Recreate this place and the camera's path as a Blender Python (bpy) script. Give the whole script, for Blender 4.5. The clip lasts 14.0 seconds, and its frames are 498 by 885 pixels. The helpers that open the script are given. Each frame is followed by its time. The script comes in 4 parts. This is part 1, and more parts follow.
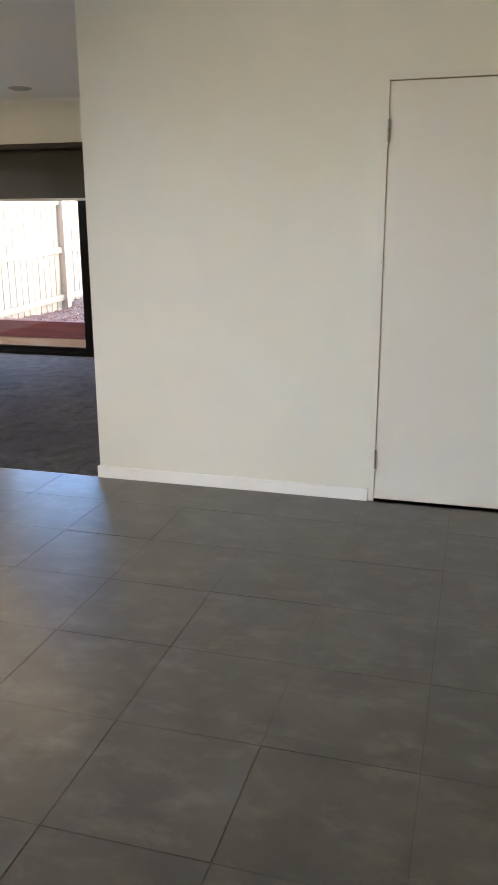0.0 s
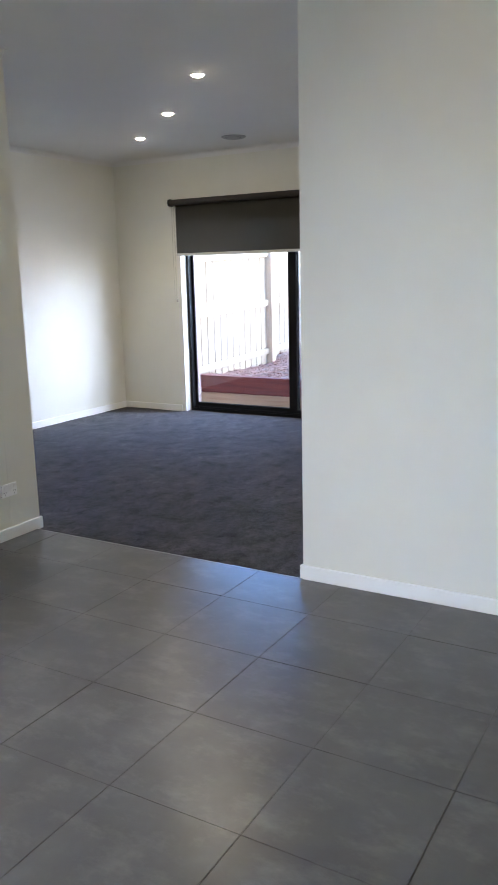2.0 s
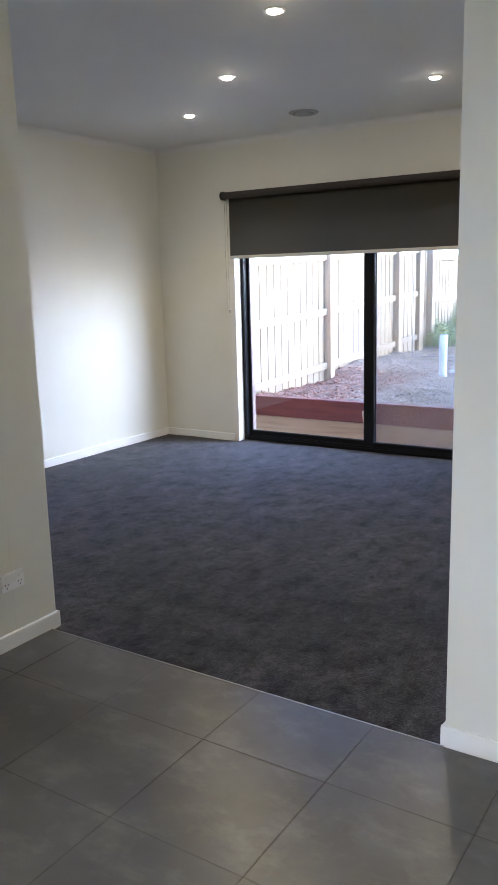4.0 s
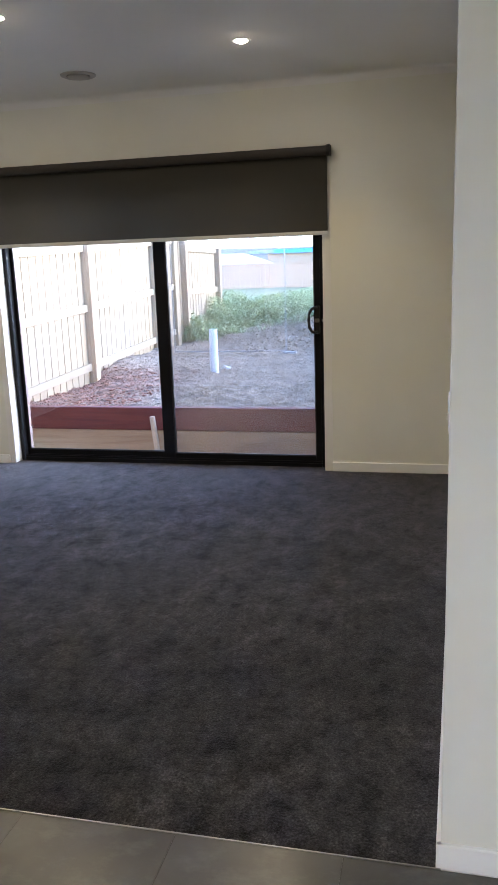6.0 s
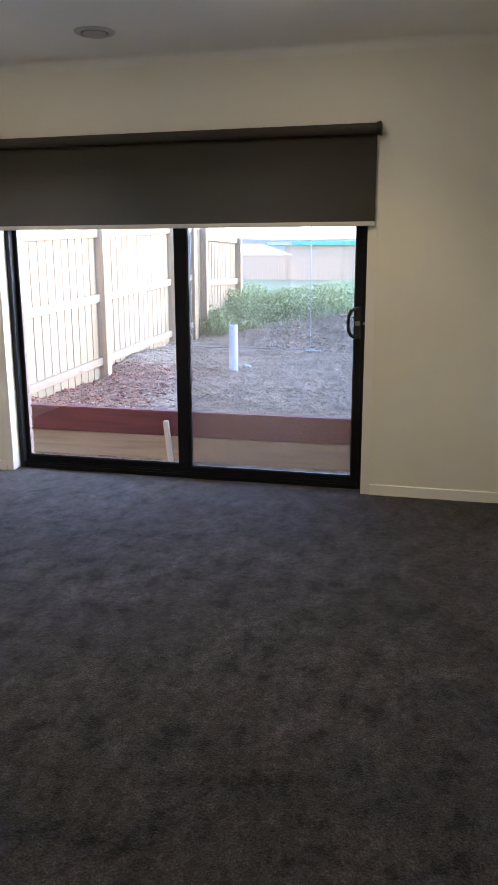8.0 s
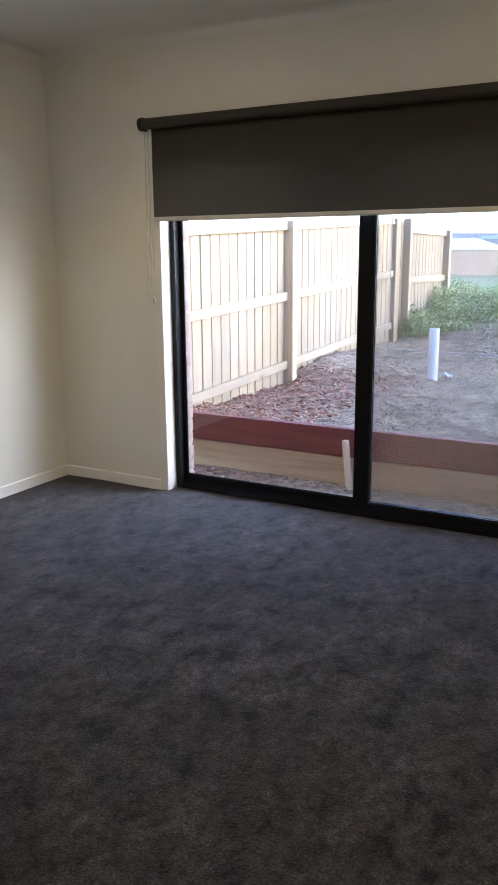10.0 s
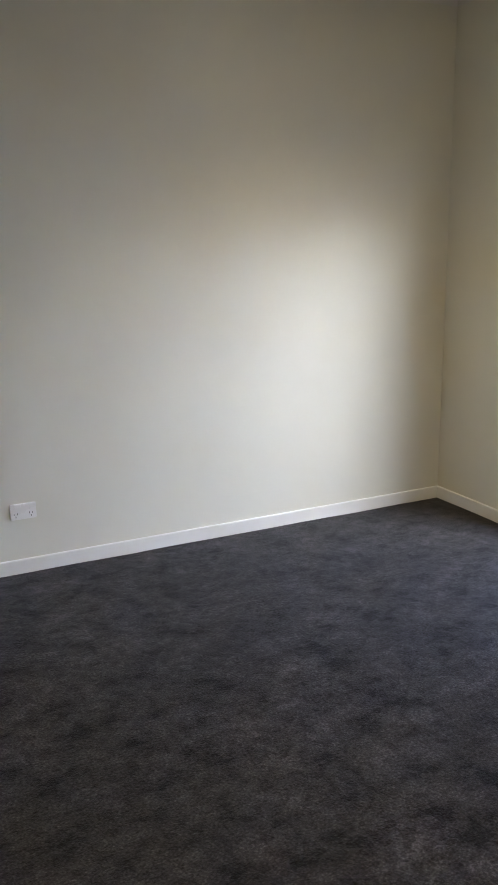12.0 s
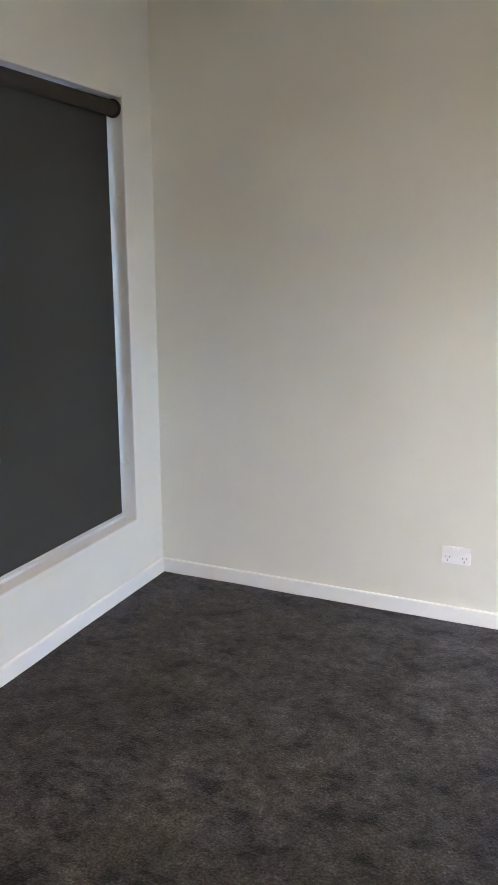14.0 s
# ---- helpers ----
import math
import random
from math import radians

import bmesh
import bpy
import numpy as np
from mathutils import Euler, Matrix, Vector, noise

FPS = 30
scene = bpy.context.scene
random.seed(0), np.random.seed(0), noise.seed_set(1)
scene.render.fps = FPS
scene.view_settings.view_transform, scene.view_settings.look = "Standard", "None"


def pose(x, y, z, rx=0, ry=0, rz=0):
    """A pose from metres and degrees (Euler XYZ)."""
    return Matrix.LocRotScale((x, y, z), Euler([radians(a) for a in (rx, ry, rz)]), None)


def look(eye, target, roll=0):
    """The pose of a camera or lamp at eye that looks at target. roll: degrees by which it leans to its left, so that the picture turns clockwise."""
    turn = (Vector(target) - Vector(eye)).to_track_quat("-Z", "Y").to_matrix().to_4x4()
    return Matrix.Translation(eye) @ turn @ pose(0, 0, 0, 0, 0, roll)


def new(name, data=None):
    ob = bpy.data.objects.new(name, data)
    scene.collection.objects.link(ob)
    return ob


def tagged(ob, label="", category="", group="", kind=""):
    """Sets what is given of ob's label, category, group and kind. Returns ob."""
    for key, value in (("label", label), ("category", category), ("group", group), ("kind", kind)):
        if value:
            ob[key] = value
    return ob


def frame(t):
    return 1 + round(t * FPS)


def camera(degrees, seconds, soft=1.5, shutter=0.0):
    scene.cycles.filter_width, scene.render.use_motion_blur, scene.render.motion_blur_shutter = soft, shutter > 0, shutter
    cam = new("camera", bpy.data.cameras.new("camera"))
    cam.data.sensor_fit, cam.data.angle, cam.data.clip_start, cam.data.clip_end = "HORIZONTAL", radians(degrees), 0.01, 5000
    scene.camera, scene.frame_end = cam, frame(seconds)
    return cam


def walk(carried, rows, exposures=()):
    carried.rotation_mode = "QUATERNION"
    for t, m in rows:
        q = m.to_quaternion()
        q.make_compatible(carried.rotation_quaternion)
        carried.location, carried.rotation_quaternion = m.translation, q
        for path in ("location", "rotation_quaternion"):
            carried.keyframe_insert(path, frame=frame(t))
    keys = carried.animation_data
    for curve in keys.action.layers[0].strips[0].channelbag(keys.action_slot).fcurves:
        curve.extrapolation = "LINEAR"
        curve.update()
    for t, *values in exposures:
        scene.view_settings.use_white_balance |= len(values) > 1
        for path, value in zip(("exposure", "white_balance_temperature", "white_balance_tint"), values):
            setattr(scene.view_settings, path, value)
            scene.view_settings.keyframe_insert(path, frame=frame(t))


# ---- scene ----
cam = camera(34.7, 14.0, shutter=0.1)
HALL_COLOR = (1.0, 0.885, 0.69)
SKY_STRENGTH, SUN_STRENGTH, LAMP_WATTS, HALL_WATTS = 0.15, 0.15, 2.6, 3.2
EXPOSURES = [(0.0, 4.55, 7150, 12), (1.0, 4.55, 6750, 12), (2.0, 4.65, 5950, 12), (5.0, 4.5, 6150, 13), (7.0, 4.4, 6550, 14), (9.5, 4.15, 6700, 14), (11.0, 4.0, 6900, 12), (12.5, 4.05, 7000, 11), (13.4, 4.5, 7250, 12), (14.0, 4.95, 7250, 12)]
PATH = [
    (0, (5.317, -7.813, 1.438), (4.79, -5.96, 0.902), -0.2),
    (0.5, (5.313, -7.715, 1.432), (4.885, -5.839, 0.885), -0.7),
    (1, (5.242, -7.552, 1.453), (4.773, -5.681, 0.924), -0.9),
    (1.5, (5.072, -7.316, 1.464), (4.297, -5.534, 0.991), -1.6),
    (2, (4.894, -7.053, 1.454), (3.907, -5.364, 1.038), -1.4),
    (2.1, (4.849, -7.005, 1.453), (3.827, -5.335, 1.043), -0.6),
    (4.3, (3.886, -5.89, 1.466), (2.819, -4.246, 1.064), -1.5),
    (4.5, (3.806, -5.807, 1.464), (2.803, -4.124, 1.061), -1.2),
    (5, (3.632, -5.617, 1.469), (2.756, -3.87, 1.045), -0.6),
    (5.5, (3.41, -5.572, 1.48), (2.719, -3.746, 1.044), -1.7),
    (6, (3.244, -5.527, 1.468), (2.782, -3.631, 1.032), -2.0),
    (6.5, (3.19, -5.453, 1.47), (2.727, -3.562, 1.012), -1.9),
    (7, (3.127, -5.279, 1.474), (2.667, -3.387, 1.017), -0.7),
    (9.5, (2.832, -4.242, 1.48), (2.153, -2.419, 1.012), 0.4),
    (10, (2.804, -3.99, 1.471), (1.859, -2.291, 1.005), -0.4),
    (10.5, (2.79, -3.719, 1.459), (1.698, -2.112, 0.985), -0.0),
    (11, (2.717, -3.439, 1.469), (1.498, -1.929, 0.985), -0.6),
    (11.5, (2.67, -3.172, 1.461), (1.106, -2.022, 0.979), -1.2),
    (12, (2.706, -2.891, 1.451), (0.953, -2.059, 0.967), -1.0),
    (12.5, (2.64, -2.55, 1.452), (0.814, -1.903, 0.954), 0.3),
    (13, (2.584, -2.276, 1.466), (0.649, -2.085, 0.998), 0.3),
    (13.5, (2.501, -2.056, 1.485), (0.604, -2.472, 1.007), -0.2),
    (14, (2.352, -1.882, 1.505), (0.571, -2.668, 1.047), -0.1),
]
walk(cam, [(t, look(eye, target, roll)) for t, eye, target, roll in PATH], EXPOSURES)

# ---- world, sun, large lights ----
world = bpy.data.worlds.new("overcast_sky")
scene.world = world
world.use_nodes = True
wn, wl = world.node_tree.nodes, world.node_tree.links
sky = wn.new("ShaderNodeTexSky")
sky.sky_type = "NISHITA"
sky.sun_disc = False
sky.sun_elevation = radians(16)
sky.sun_rotation = radians(59)
sky.air_density, sky.dust_density, sky.ozone_density = 0.7, 0.5, 2.6
wn["Background"].inputs["Strength"].default_value = SKY_STRENGTH
cloud = wn.new("ShaderNodeMix")   # thin cloud whitens the sky
cloud.data_type, cloud.blend_type = "RGBA", "MULTIPLY"
cloud.inputs[0].default_value, cloud.inputs[7].default_value = 1.0, (0.895, 0.96, 1.08, 1)
wl.new(sky.outputs["Color"], cloud.inputs[6])
wl.new(cloud.outputs[2], wn["Background"].inputs["Color"])

sun_lamp = bpy.data.lights.new("sun", "SUN")
sun_lamp.energy, sun_lamp.angle, sun_lamp.color = SUN_STRENGTH, radians(34), (0.80, 0.89, 1.0)
new("sun", sun_lamp).matrix_world = look((8.24, 4.95, 2.76), (0, 0, 0))


# ---- materials ----
def shade(name, color, rough=0.6, metal=0.0):
    m = bpy.data.materials.new(name)
    m.use_nodes = True
    n = m.node_tree.nodes
    b = n["Principled BSDF"]
    b.inputs["Base Color"].default_value = (*color, 1)
    b.inputs["Roughness"].default_value = rough
    b.inputs["Metallic"].default_value = metal
    return m


def coords(m, scale=(1, 1, 1)):
    """Object coordinates, metres, through a mapping."""
    n, l = m.node_tree.nodes, m.node_tree.links
    tc, mp = n.new("ShaderNodeTexCoord"), n.new("ShaderNodeMapping")
    mp.inputs["Scale"].default_value = scale
    l.new(tc.outputs["Object"], mp.inputs["Vector"])
    return mp.outputs["Vector"]


def places(m, scale=(1, 1, 1)):
    """World coordinates, for a surface whose pieces share one mesh."""
    n, l = m.node_tree.nodes, m.node_tree.links
    g, mp = n.new("ShaderNodeNewGeometry"), n.new("ShaderNodeMapping")
    mp.inputs["Scale"].default_value = scale
    l.new(g.outputs["Position"], mp.inputs["Vector"])
    return mp.outputs["Vector"]


def noise_of(m, vec, scale, detail=4, rough=0.55):
    n, l = m.node_tree.nodes, m.node_tree.links
    t = n.new("ShaderNodeTexNoise")
    t.inputs["Scale"].default_value, t.inputs["Detail"].default_value, t.inputs["Roughness"].default_value = scale, detail, rough
    l.new(vec, t.inputs["Vector"])
    return t.outputs["Fac"]


def ramp_of(m, fac, stops):
    n, l = m.node_tree.nodes, m.node_tree.links
    r = n.new("ShaderNodeValToRGB")
    while len(r.color_ramp.elements) < len(stops):
        r.color_ramp.elements.new(0.5)
    for e, (p, c) in zip(r.color_ramp.elements, stops):
        e.position, e.color = p, (*c, 1)
    l.new(fac, r.inputs["Fac"])
    return r.outputs["Color"]


def blend(m, fac, a, b, kind="MIX"):
    n, l = m.node_tree.nodes, m.node_tree.links
    x = n.new("ShaderNodeMix")
    x.data_type, x.blend_type = "RGBA", kind
    for value, slot in ((fac, x.inputs[0]), (a, x.inputs[6]), (b, x.inputs[7])):
        if isinstance(value, (int, float)):
            slot.default_value = value
        elif isinstance(value, tuple):
            slot.default_value = (*value, 1)
        else:
            l.new(value, slot)
    return x.outputs[2]


def put_color(m, out):
    m.node_tree.links.new(out, m.node_tree.nodes["Principled BSDF"].inputs["Base Color"])


def put_rough(m, fac, low, high):
    n, l = m.node_tree.nodes, m.node_tree.links
    r = n.new("ShaderNodeMapRange")
    r.inputs["To Min"].default_value, r.inputs["To Max"].default_value = low, high
    l.new(fac, r.inputs["Value"])
    l.new(r.outputs["Result"], n["Principled BSDF"].inputs["Roughness"])


def put_bump(m, fac, strength, distance):
    n, l = m.node_tree.nodes, m.node_tree.links
    b = n.new("ShaderNodeBump")
    b.inputs["Strength"].default_value, b.inputs["Distance"].default_value = strength, distance
    l.new(fac, b.inputs["Height"])
    p = n["Principled BSDF"]
    if p.inputs["Normal"].is_linked:
        l.new(p.inputs["Normal"].links[0].from_socket, b.inputs["Normal"])
    l.new(b.outputs["Normal"], p.inputs["Normal"])


def random_of(m):
    return m.node_tree.nodes.new("ShaderNodeObjectInfo").outputs["Random"]


def island_of(m):
    return m.node_tree.nodes.new("ShaderNodeNewGeometry").outputs["Random Per Island"]


def painted(name, color, rough, vary=0.05, bump=0.15):
    m = shade(name, color, rough)
    v = coords(m)
    dark = tuple(c * (1 - vary) for c in color)
    put_color(m, ramp_of(m, noise_of(m, v, 1.7, 5), [(0.3, dark), (0.7, color)]))
    fine = noise_of(m, v, 420, 2)
    put_bump(m, fine, bump, 0.0006)
    put_bump(m, noise_of(m, v, 3.0, 2), 0.12, 0.004)
    put_rough(m, noise_of(m, v, 9, 3), rough - 0.06, rough + 0.06)
    return m


WALL = painted("wall_paint", (0.785, 0.768, 0.68), 0.55)
CEILING = painted("ceiling_paint", (0.80, 0.785, 0.745), 0.8, 0.03)
TRIM = painted("trim_enamel", (0.87, 0.86, 0.825), 0.32, 0.03, 0.05)
DOOR_PAINT = painted("door_enamel", (0.77, 0.74, 0.67), 0.4, 0.03, 0.12)
REVEAL = painted("reveal_enamel", (0.80, 0.775, 0.725), 0.3, 0.03, 0.05)

CARPET = shade("carpet_pile", (0.05, 0.048, 0.05), 0.95)
v = coords(CARPET)
n_l, l_l = CARPET.node_tree.nodes, CARPET.node_tree.links
cell = n_l.new("ShaderNodeTexVoronoi")
cell.inputs["Scale"].default_value = 135
l_l.new(v, cell.inputs["Vector"])
tuft = cell.outputs["Distance"]
fuzz = noise_of(CARPET, v, 120, 3, 0.65)
fibre = noise_of(CARPET, coords(CARPET, (1.0, 0.45, 1)), 210, 2, 0.6)
clump = noise_of(CARPET, coords(CARPET, (1.0, 0.8, 1)), 30, 4, 0.6)
scuff = noise_of(CARPET, coords(CARPET, (1.0, 0.7, 1)), 9.0, 6, 0.66)
brush = noise_of(CARPET, v, 1.5, 3, 0.5)
base = ramp_of(CARPET, scuff, [(0.38, (0.0195, 0.0179, 0.0180)), (0.43, (0.049, 0.0449, 0.0452)), (0.55, (0.071, 0.0651, 0.0655)), (0.66, (0.104, 0.0954, 0.0960))])
base = blend(CARPET, 0.8, base, ramp_of(CARPET, brush, [(0.36, (0.72, 0.72, 0.72)), (0.60, (1.12, 1.12, 1.12))]), "MULTIPLY")
base = blend(CARPET, 0.7, base, ramp_of(CARPET, clump, [(0.38, (0.42, 0.42, 0.42)), (0.54, (1.08, 1.08, 1.08))]), "MULTIPLY")
# self-shadow between the tufts put into the colour
base = blend(CARPET, 0.38, base, ramp_of(CARPET, tuft, [(0.12, (1.3, 1.3, 1.3)), (0.60, (0.12, 0.12, 0.12))]), "MULTIPLY")
base = blend(CARPET, 0.9, base, ramp_of(CARPET, fuzz, [(0.34, (0.52, 0.52, 0.52)), (0.66, (1.30, 1.30, 1.30))]), "MULTIPLY")
base = blend(CARPET, 0.6, base, ramp_of(CARPET, fibre, [(0.36, (0.5, 0.5, 0.5)), (0.64, (1.3, 1.3, 1.3))]), "MULTIPLY")
put_color(CARPET, base)
put_bump(CARPET, fuzz, 0.7, 0.006)
put_bump(CARPET, clump, 0.3, 0.006)
pb = n_l["Principled BSDF"]
pb.inputs["Sheen Weight"].default_value = 0.13
pb.inputs["Sheen Tint"].default_value = (0.90, 0.92, 1.0, 1)
pb.inputs["Sheen Roughness"].default_value = 0.5
pb.inputs["Specular IOR Level"].default_value = 0.1

TILE = shade("porcelain_tile", (0.075, 0.072, 0.068), 0.4)
v = places(TILE)
cloud = noise_of(TILE, v, 4.5, 6, 0.6)
col = ramp_of(TILE, cloud, [(0.32, (0.064, 0.060, 0.054)), (0.55, (0.084, 0.080, 0.072)), (0.72, (0.106, 0.102, 0.093))])
scuff = noise_of(TILE, places(TILE, (1, 1.6, 1)), 5.5, 7, 0.68)
col = blend(TILE, ramp_of(TILE, scuff, [(0.50, (0, 0, 0)), (0.78, (0.55, 0.55, 0.55))]), col, (0.20, 0.188, 0.168))
tone = ramp_of(TILE, random_of(TILE), [(0.0, (0.9, 0.9, 0.9)), (1.0, (1.0, 1.0, 1.0))])
put_color(TILE, blend(TILE, 1.0, col, tone, "MULTIPLY"))
put_rough(TILE, noise_of(TILE, v, 3, 3, 0.5), 0.25, 0.35)
put_bump(TILE, noise_of(TILE, v, 160, 3), 0.08, 0.001)

GROUT = painted("dark_grout", (0.072, 0.064, 0.055), 0.7, 0.2)
ALUMINIUM = painted("black_powder_coat", (0.006, 0.0063, 0.0085), 0.42, 0.1, 0.1)
ALUMINIUM.node_tree.nodes["Principled BSDF"].inputs["Specular IOR Level"].default_value = 0.22
FABRIC = shade("blind_fabric", (0.052, 0.046, 0.038), 0.85)
weave = noise_of(FABRIC, coords(FABRIC, (900, 900, 260)), 1.0, 2)
put_color(FABRIC, ramp_of(FABRIC, weave, [(0.3, (0.070, 0.064, 0.052)), (0.7, (0.098, 0.090, 0.074))]))
put_bump(FABRIC, weave, 0.3, 0.0005)
# back of the fabric, darkened in colour for the shade on the roll
FABRIC_BACK_SHADED = shade("blind_fabric_back_shaded", (0.035, 0.030, 0.027), 0.7)
put_color(FABRIC_BACK_SHADED, ramp_of(FABRIC_BACK_SHADED, noise_of(FABRIC_BACK_SHADED, coords(FABRIC_BACK_SHADED, (260, 900, 900)), 1.0, 2), [(0.3, (0.030, 0.025, 0.023)), (0.7, (0.046, 0.039, 0.035))]))
ALU_RAIL = painted("satin_white_rail", (0.62, 0.61, 0.58), 0.4, 0.05)
PLASTIC_DARK = painted("dark_plastic", (0.018, 0.017, 0.016), 0.4, 0.1)
PLASTIC_BLACK = painted("black_plastic", (0.007, 0.007, 0.007), 0.45, 0.1)
PLASTIC_WHITE = painted("white_plastic", (0.90, 0.89, 0.87), 0.28, 0.02, 0.02)
CORD = painted("beige_chain", (0.36, 0.34, 0.29), 0.5)
STEEL = shade("brushed_steel", (0.36, 0.35, 0.33), 0.32, 1.0)
put_rough(STEEL, noise_of(STEEL, coords(STEEL, (300, 300, 12)), 1, 3), 0.25, 0.42)
# near-black colour for the shade inside gaps, slots and the vent
GAP_SHADE = shade("recess_shade", (0.01, 0.01, 0.01), 0.9)
VENT_PAINT = painted("grey_vent", (0.42, 0.41, 0.39), 0.55, 0.06)

GLASS = shade("window_glass", (1, 1, 1), 0.0)
g = GLASS.node_tree.nodes["Principled BSDF"]
g.inputs["Transmission Weight"].default_value = 1.0
g.inputs["IOR"].default_value = 1.45
MESH = bpy.data.materials.new("insect_mesh")
MESH.use_nodes = True
mn, ml = MESH.node_tree.nodes, MESH.node_tree.links
mn.remove(mn["Principled BSDF"])
mt, md, mx = mn.new("ShaderNodeBsdfTransparent"), mn.new("ShaderNodeBsdfDiffuse"), mn.new("ShaderNodeMixShader")
md.inputs["Color"].default_value = (0.31, 0.275, 0.25, 1)
mx.inputs["Fac"].default_value = 0.21
ml.new(mt.outputs[0], mx.inputs[1]), ml.new(md.outputs[0], mx.inputs[2]), ml.new(mx.outputs[0], mn["Material Output"].inputs["Surface"])

LED = bpy.data.materials.new("led_diffuser")
LED.use_nodes = True
e = LED.node_tree.nodes["Principled BSDF"]
e.inputs["Emission Color"].default_value, e.inputs["Emission Strength"].default_value = (1.0, 0.86, 0.66, 1), 14.0


def timber(name, pale, deep, along=2, knots=True, scale=1.0, weather=0.0):
    """Sawn timber, its grain along one axis; every object or island differs a little."""
    m = shade(name, pale, 0.75)
    s = [26.0 * scale] * 3
    s[along] = 1.6 * scale
    grain = noise_of(m, coords(m, tuple(s)), 1.0, 7, 0.62)
    c = ramp_of(m, grain, [(0.3, deep), (0.55, pale), (0.8, tuple(min(1, q * 1.15) for q in pale))])
    tone = ramp_of(m, random_of(m), [(0.0, (0.80, 0.79, 0.78)), (0.5, (0.95, 0.93, 0.90)), (1.0, (1.08, 1.06, 1.04))])
    c = blend(m, 1.0, c, tone, "MULTIPLY")
    if knots:
        k = [9.0] * 3
        k[along] = 2.6
        spot = noise_of(m, coords(m, tuple(k)), 1.0, 2, 0.5)
        c = blend(m, ramp_of(m, spot, [(0.70, (0, 0, 0)), (0.78, (0.7, 0.7, 0.7))]), c, tuple(q * 0.45 for q in deep))
    if weather:
        c = blend(m, ramp_of(m, noise_of(m, coords(m), 1.3, 5), [(0.4, (0, 0, 0)), (0.75, (weather,) * 3)]), c, (0.30, 0.29, 0.27))
    put_color(m, c)
    put_bump(m, grain, 0.35, 0.003)
    return m


PALING = timber("fence_paling", (0.36, 0.262, 0.148), (0.255, 0.175, 0.092), 2, True, 1.0, 0.2)
RAIL = timber("fence_rail", (0.39, 0.29, 0.175), (0.295, 0.21, 0.118), 1, True, 1.0, 0.15)
POST = timber("fence_post", (0.54, 0.38, 0.225), (0.40, 0.275, 0.17), 2, True, 1.0, 0.15)
SLEEPER_RAW = timber("raw_sleeper", (0.45, 0.30, 0.185), (0.33, 0.205, 0.115), 0, True, 1.0, 0.15)
SLEEPER_RED = timber("red_stained_sleeper", (0.185, 0.038, 0.028), (0.130, 0.026, 0.020), 0, False, 1.0)
# near-black copy of the paling timber, its shade put into the colour
SHADED_TIMBER = timber("backing_paling", (0.07, 0.052, 0.038), (0.05, 0.037, 0.027), 2, False)
STAKE = timber("pale_stake", (0.58, 0.48, 0.36), (0.46, 0.36, 0.25), 2, False)

SOIL = shade("dug_soil", (0.2, 0.18, 0.16), 0.95)
v = coords(SOIL)
big, mid, fine = noise_of(SOIL, v, 0.9, 5), noise_of(SOIL, v, 7, 6, 0.65), noise_of(SOIL, v, 60, 4, 0.7)
c = ramp_of(SOIL, mid, [(0.34, (0.235, 0.164, 0.103)), (0.48, (0.375, 0.270, 0.175)), (0.62, (0.47, 0.350, 0.232)), (0.75, (0.54, 0.412, 0.282))])
xyz = SOIL.node_tree.nodes.new("ShaderNodeSeparateXYZ")
SOIL.node_tree.links.new(v, xyz.inputs[0])
red_side = SOIL.node_tree.nodes.new("ShaderNodeMapRange")
red_side.inputs["From Min"].default_value, red_side.inputs["From Max"].default_value = 0.7, -0.4
SOIL.node_tree.links.new(xyz.outputs["X"], red_side.inputs["Value"])
near_side = SOIL.node_tree.nodes.new("ShaderNodeMapRange")
near_side.inputs["From Min"].default_value, near_side.inputs["From Max"].default_value = 4.9, 3.0
SOIL.node_tree.links.new(xyz.outputs["Y"], near_side.inputs["Value"])
both = SOIL.node_tree.nodes.new("ShaderNodeMath")
both.operation = "MULTIPLY"
SOIL.node_tree.links.new(red_side.outputs[0], both.inputs[0]), SOIL.node_tree.links.new(near_side.outputs[0], both.inputs[1])
c_red = ramp_of(SOIL, mid, [(0.3, (0.22, 0.094, 0.058)), (0.6, (0.37, 0.170, 0.105)), (0.8, (0.47, 0.26, 0.17))])
patchy = blend(SOIL, 1.0, ramp_of(SOIL, big, [(0.34, (0.55, 0.55, 0.55)), (0.52, (1, 1, 1))]), both.outputs[0], "MULTIPLY")
c = blend(SOIL, patchy, c, c_red)
c = blend(SOIL, 0.7, c, ramp_of(SOIL, fine, [(0.36, (0.42, 0.42, 0.42)), (0.62, (1.15, 1.15, 1.15))]), "MULTIPLY")
crumb = noise_of(SOIL, v, 21, 5, 0.62)
# shade in the crevices between crumbs put into the colour
c = blend(SOIL, 0.85, c, ramp_of(SOIL, crumb, [(0.40, (0.42, 0.41, 0.40)), (0.52, (1.0, 1.0, 1.0)), (0.66, (1.2, 1.2, 1.2))]), "MULTIPLY")
put_bump(SOIL, crumb, 1.0, 0.04)
far_green = SOIL.node_tree.nodes.new("ShaderNodeMapRange")
far_green.inputs["From Min"].default_value, far_green.inputs["From Max"].default_value = 7.4, 10.5
SOIL.node_tree.links.new(xyz.outputs["Y"], far_green.inputs["Value"])
c_green = ramp_of(SOIL, noise_of(SOIL, v, 2.2, 6), [(0.35, (0.20, 0.19, 0.075)), (0.55, (0.32, 0.29, 0.13)), (0.75, (0.44, 0.38, 0.20))])
c = blend(SOIL, far_green.outputs[0], c, c_green)
# duller brown with distance, from 40 to 160 m
far_dull = SOIL.node_tree.nodes.new("ShaderNodeMapRange")
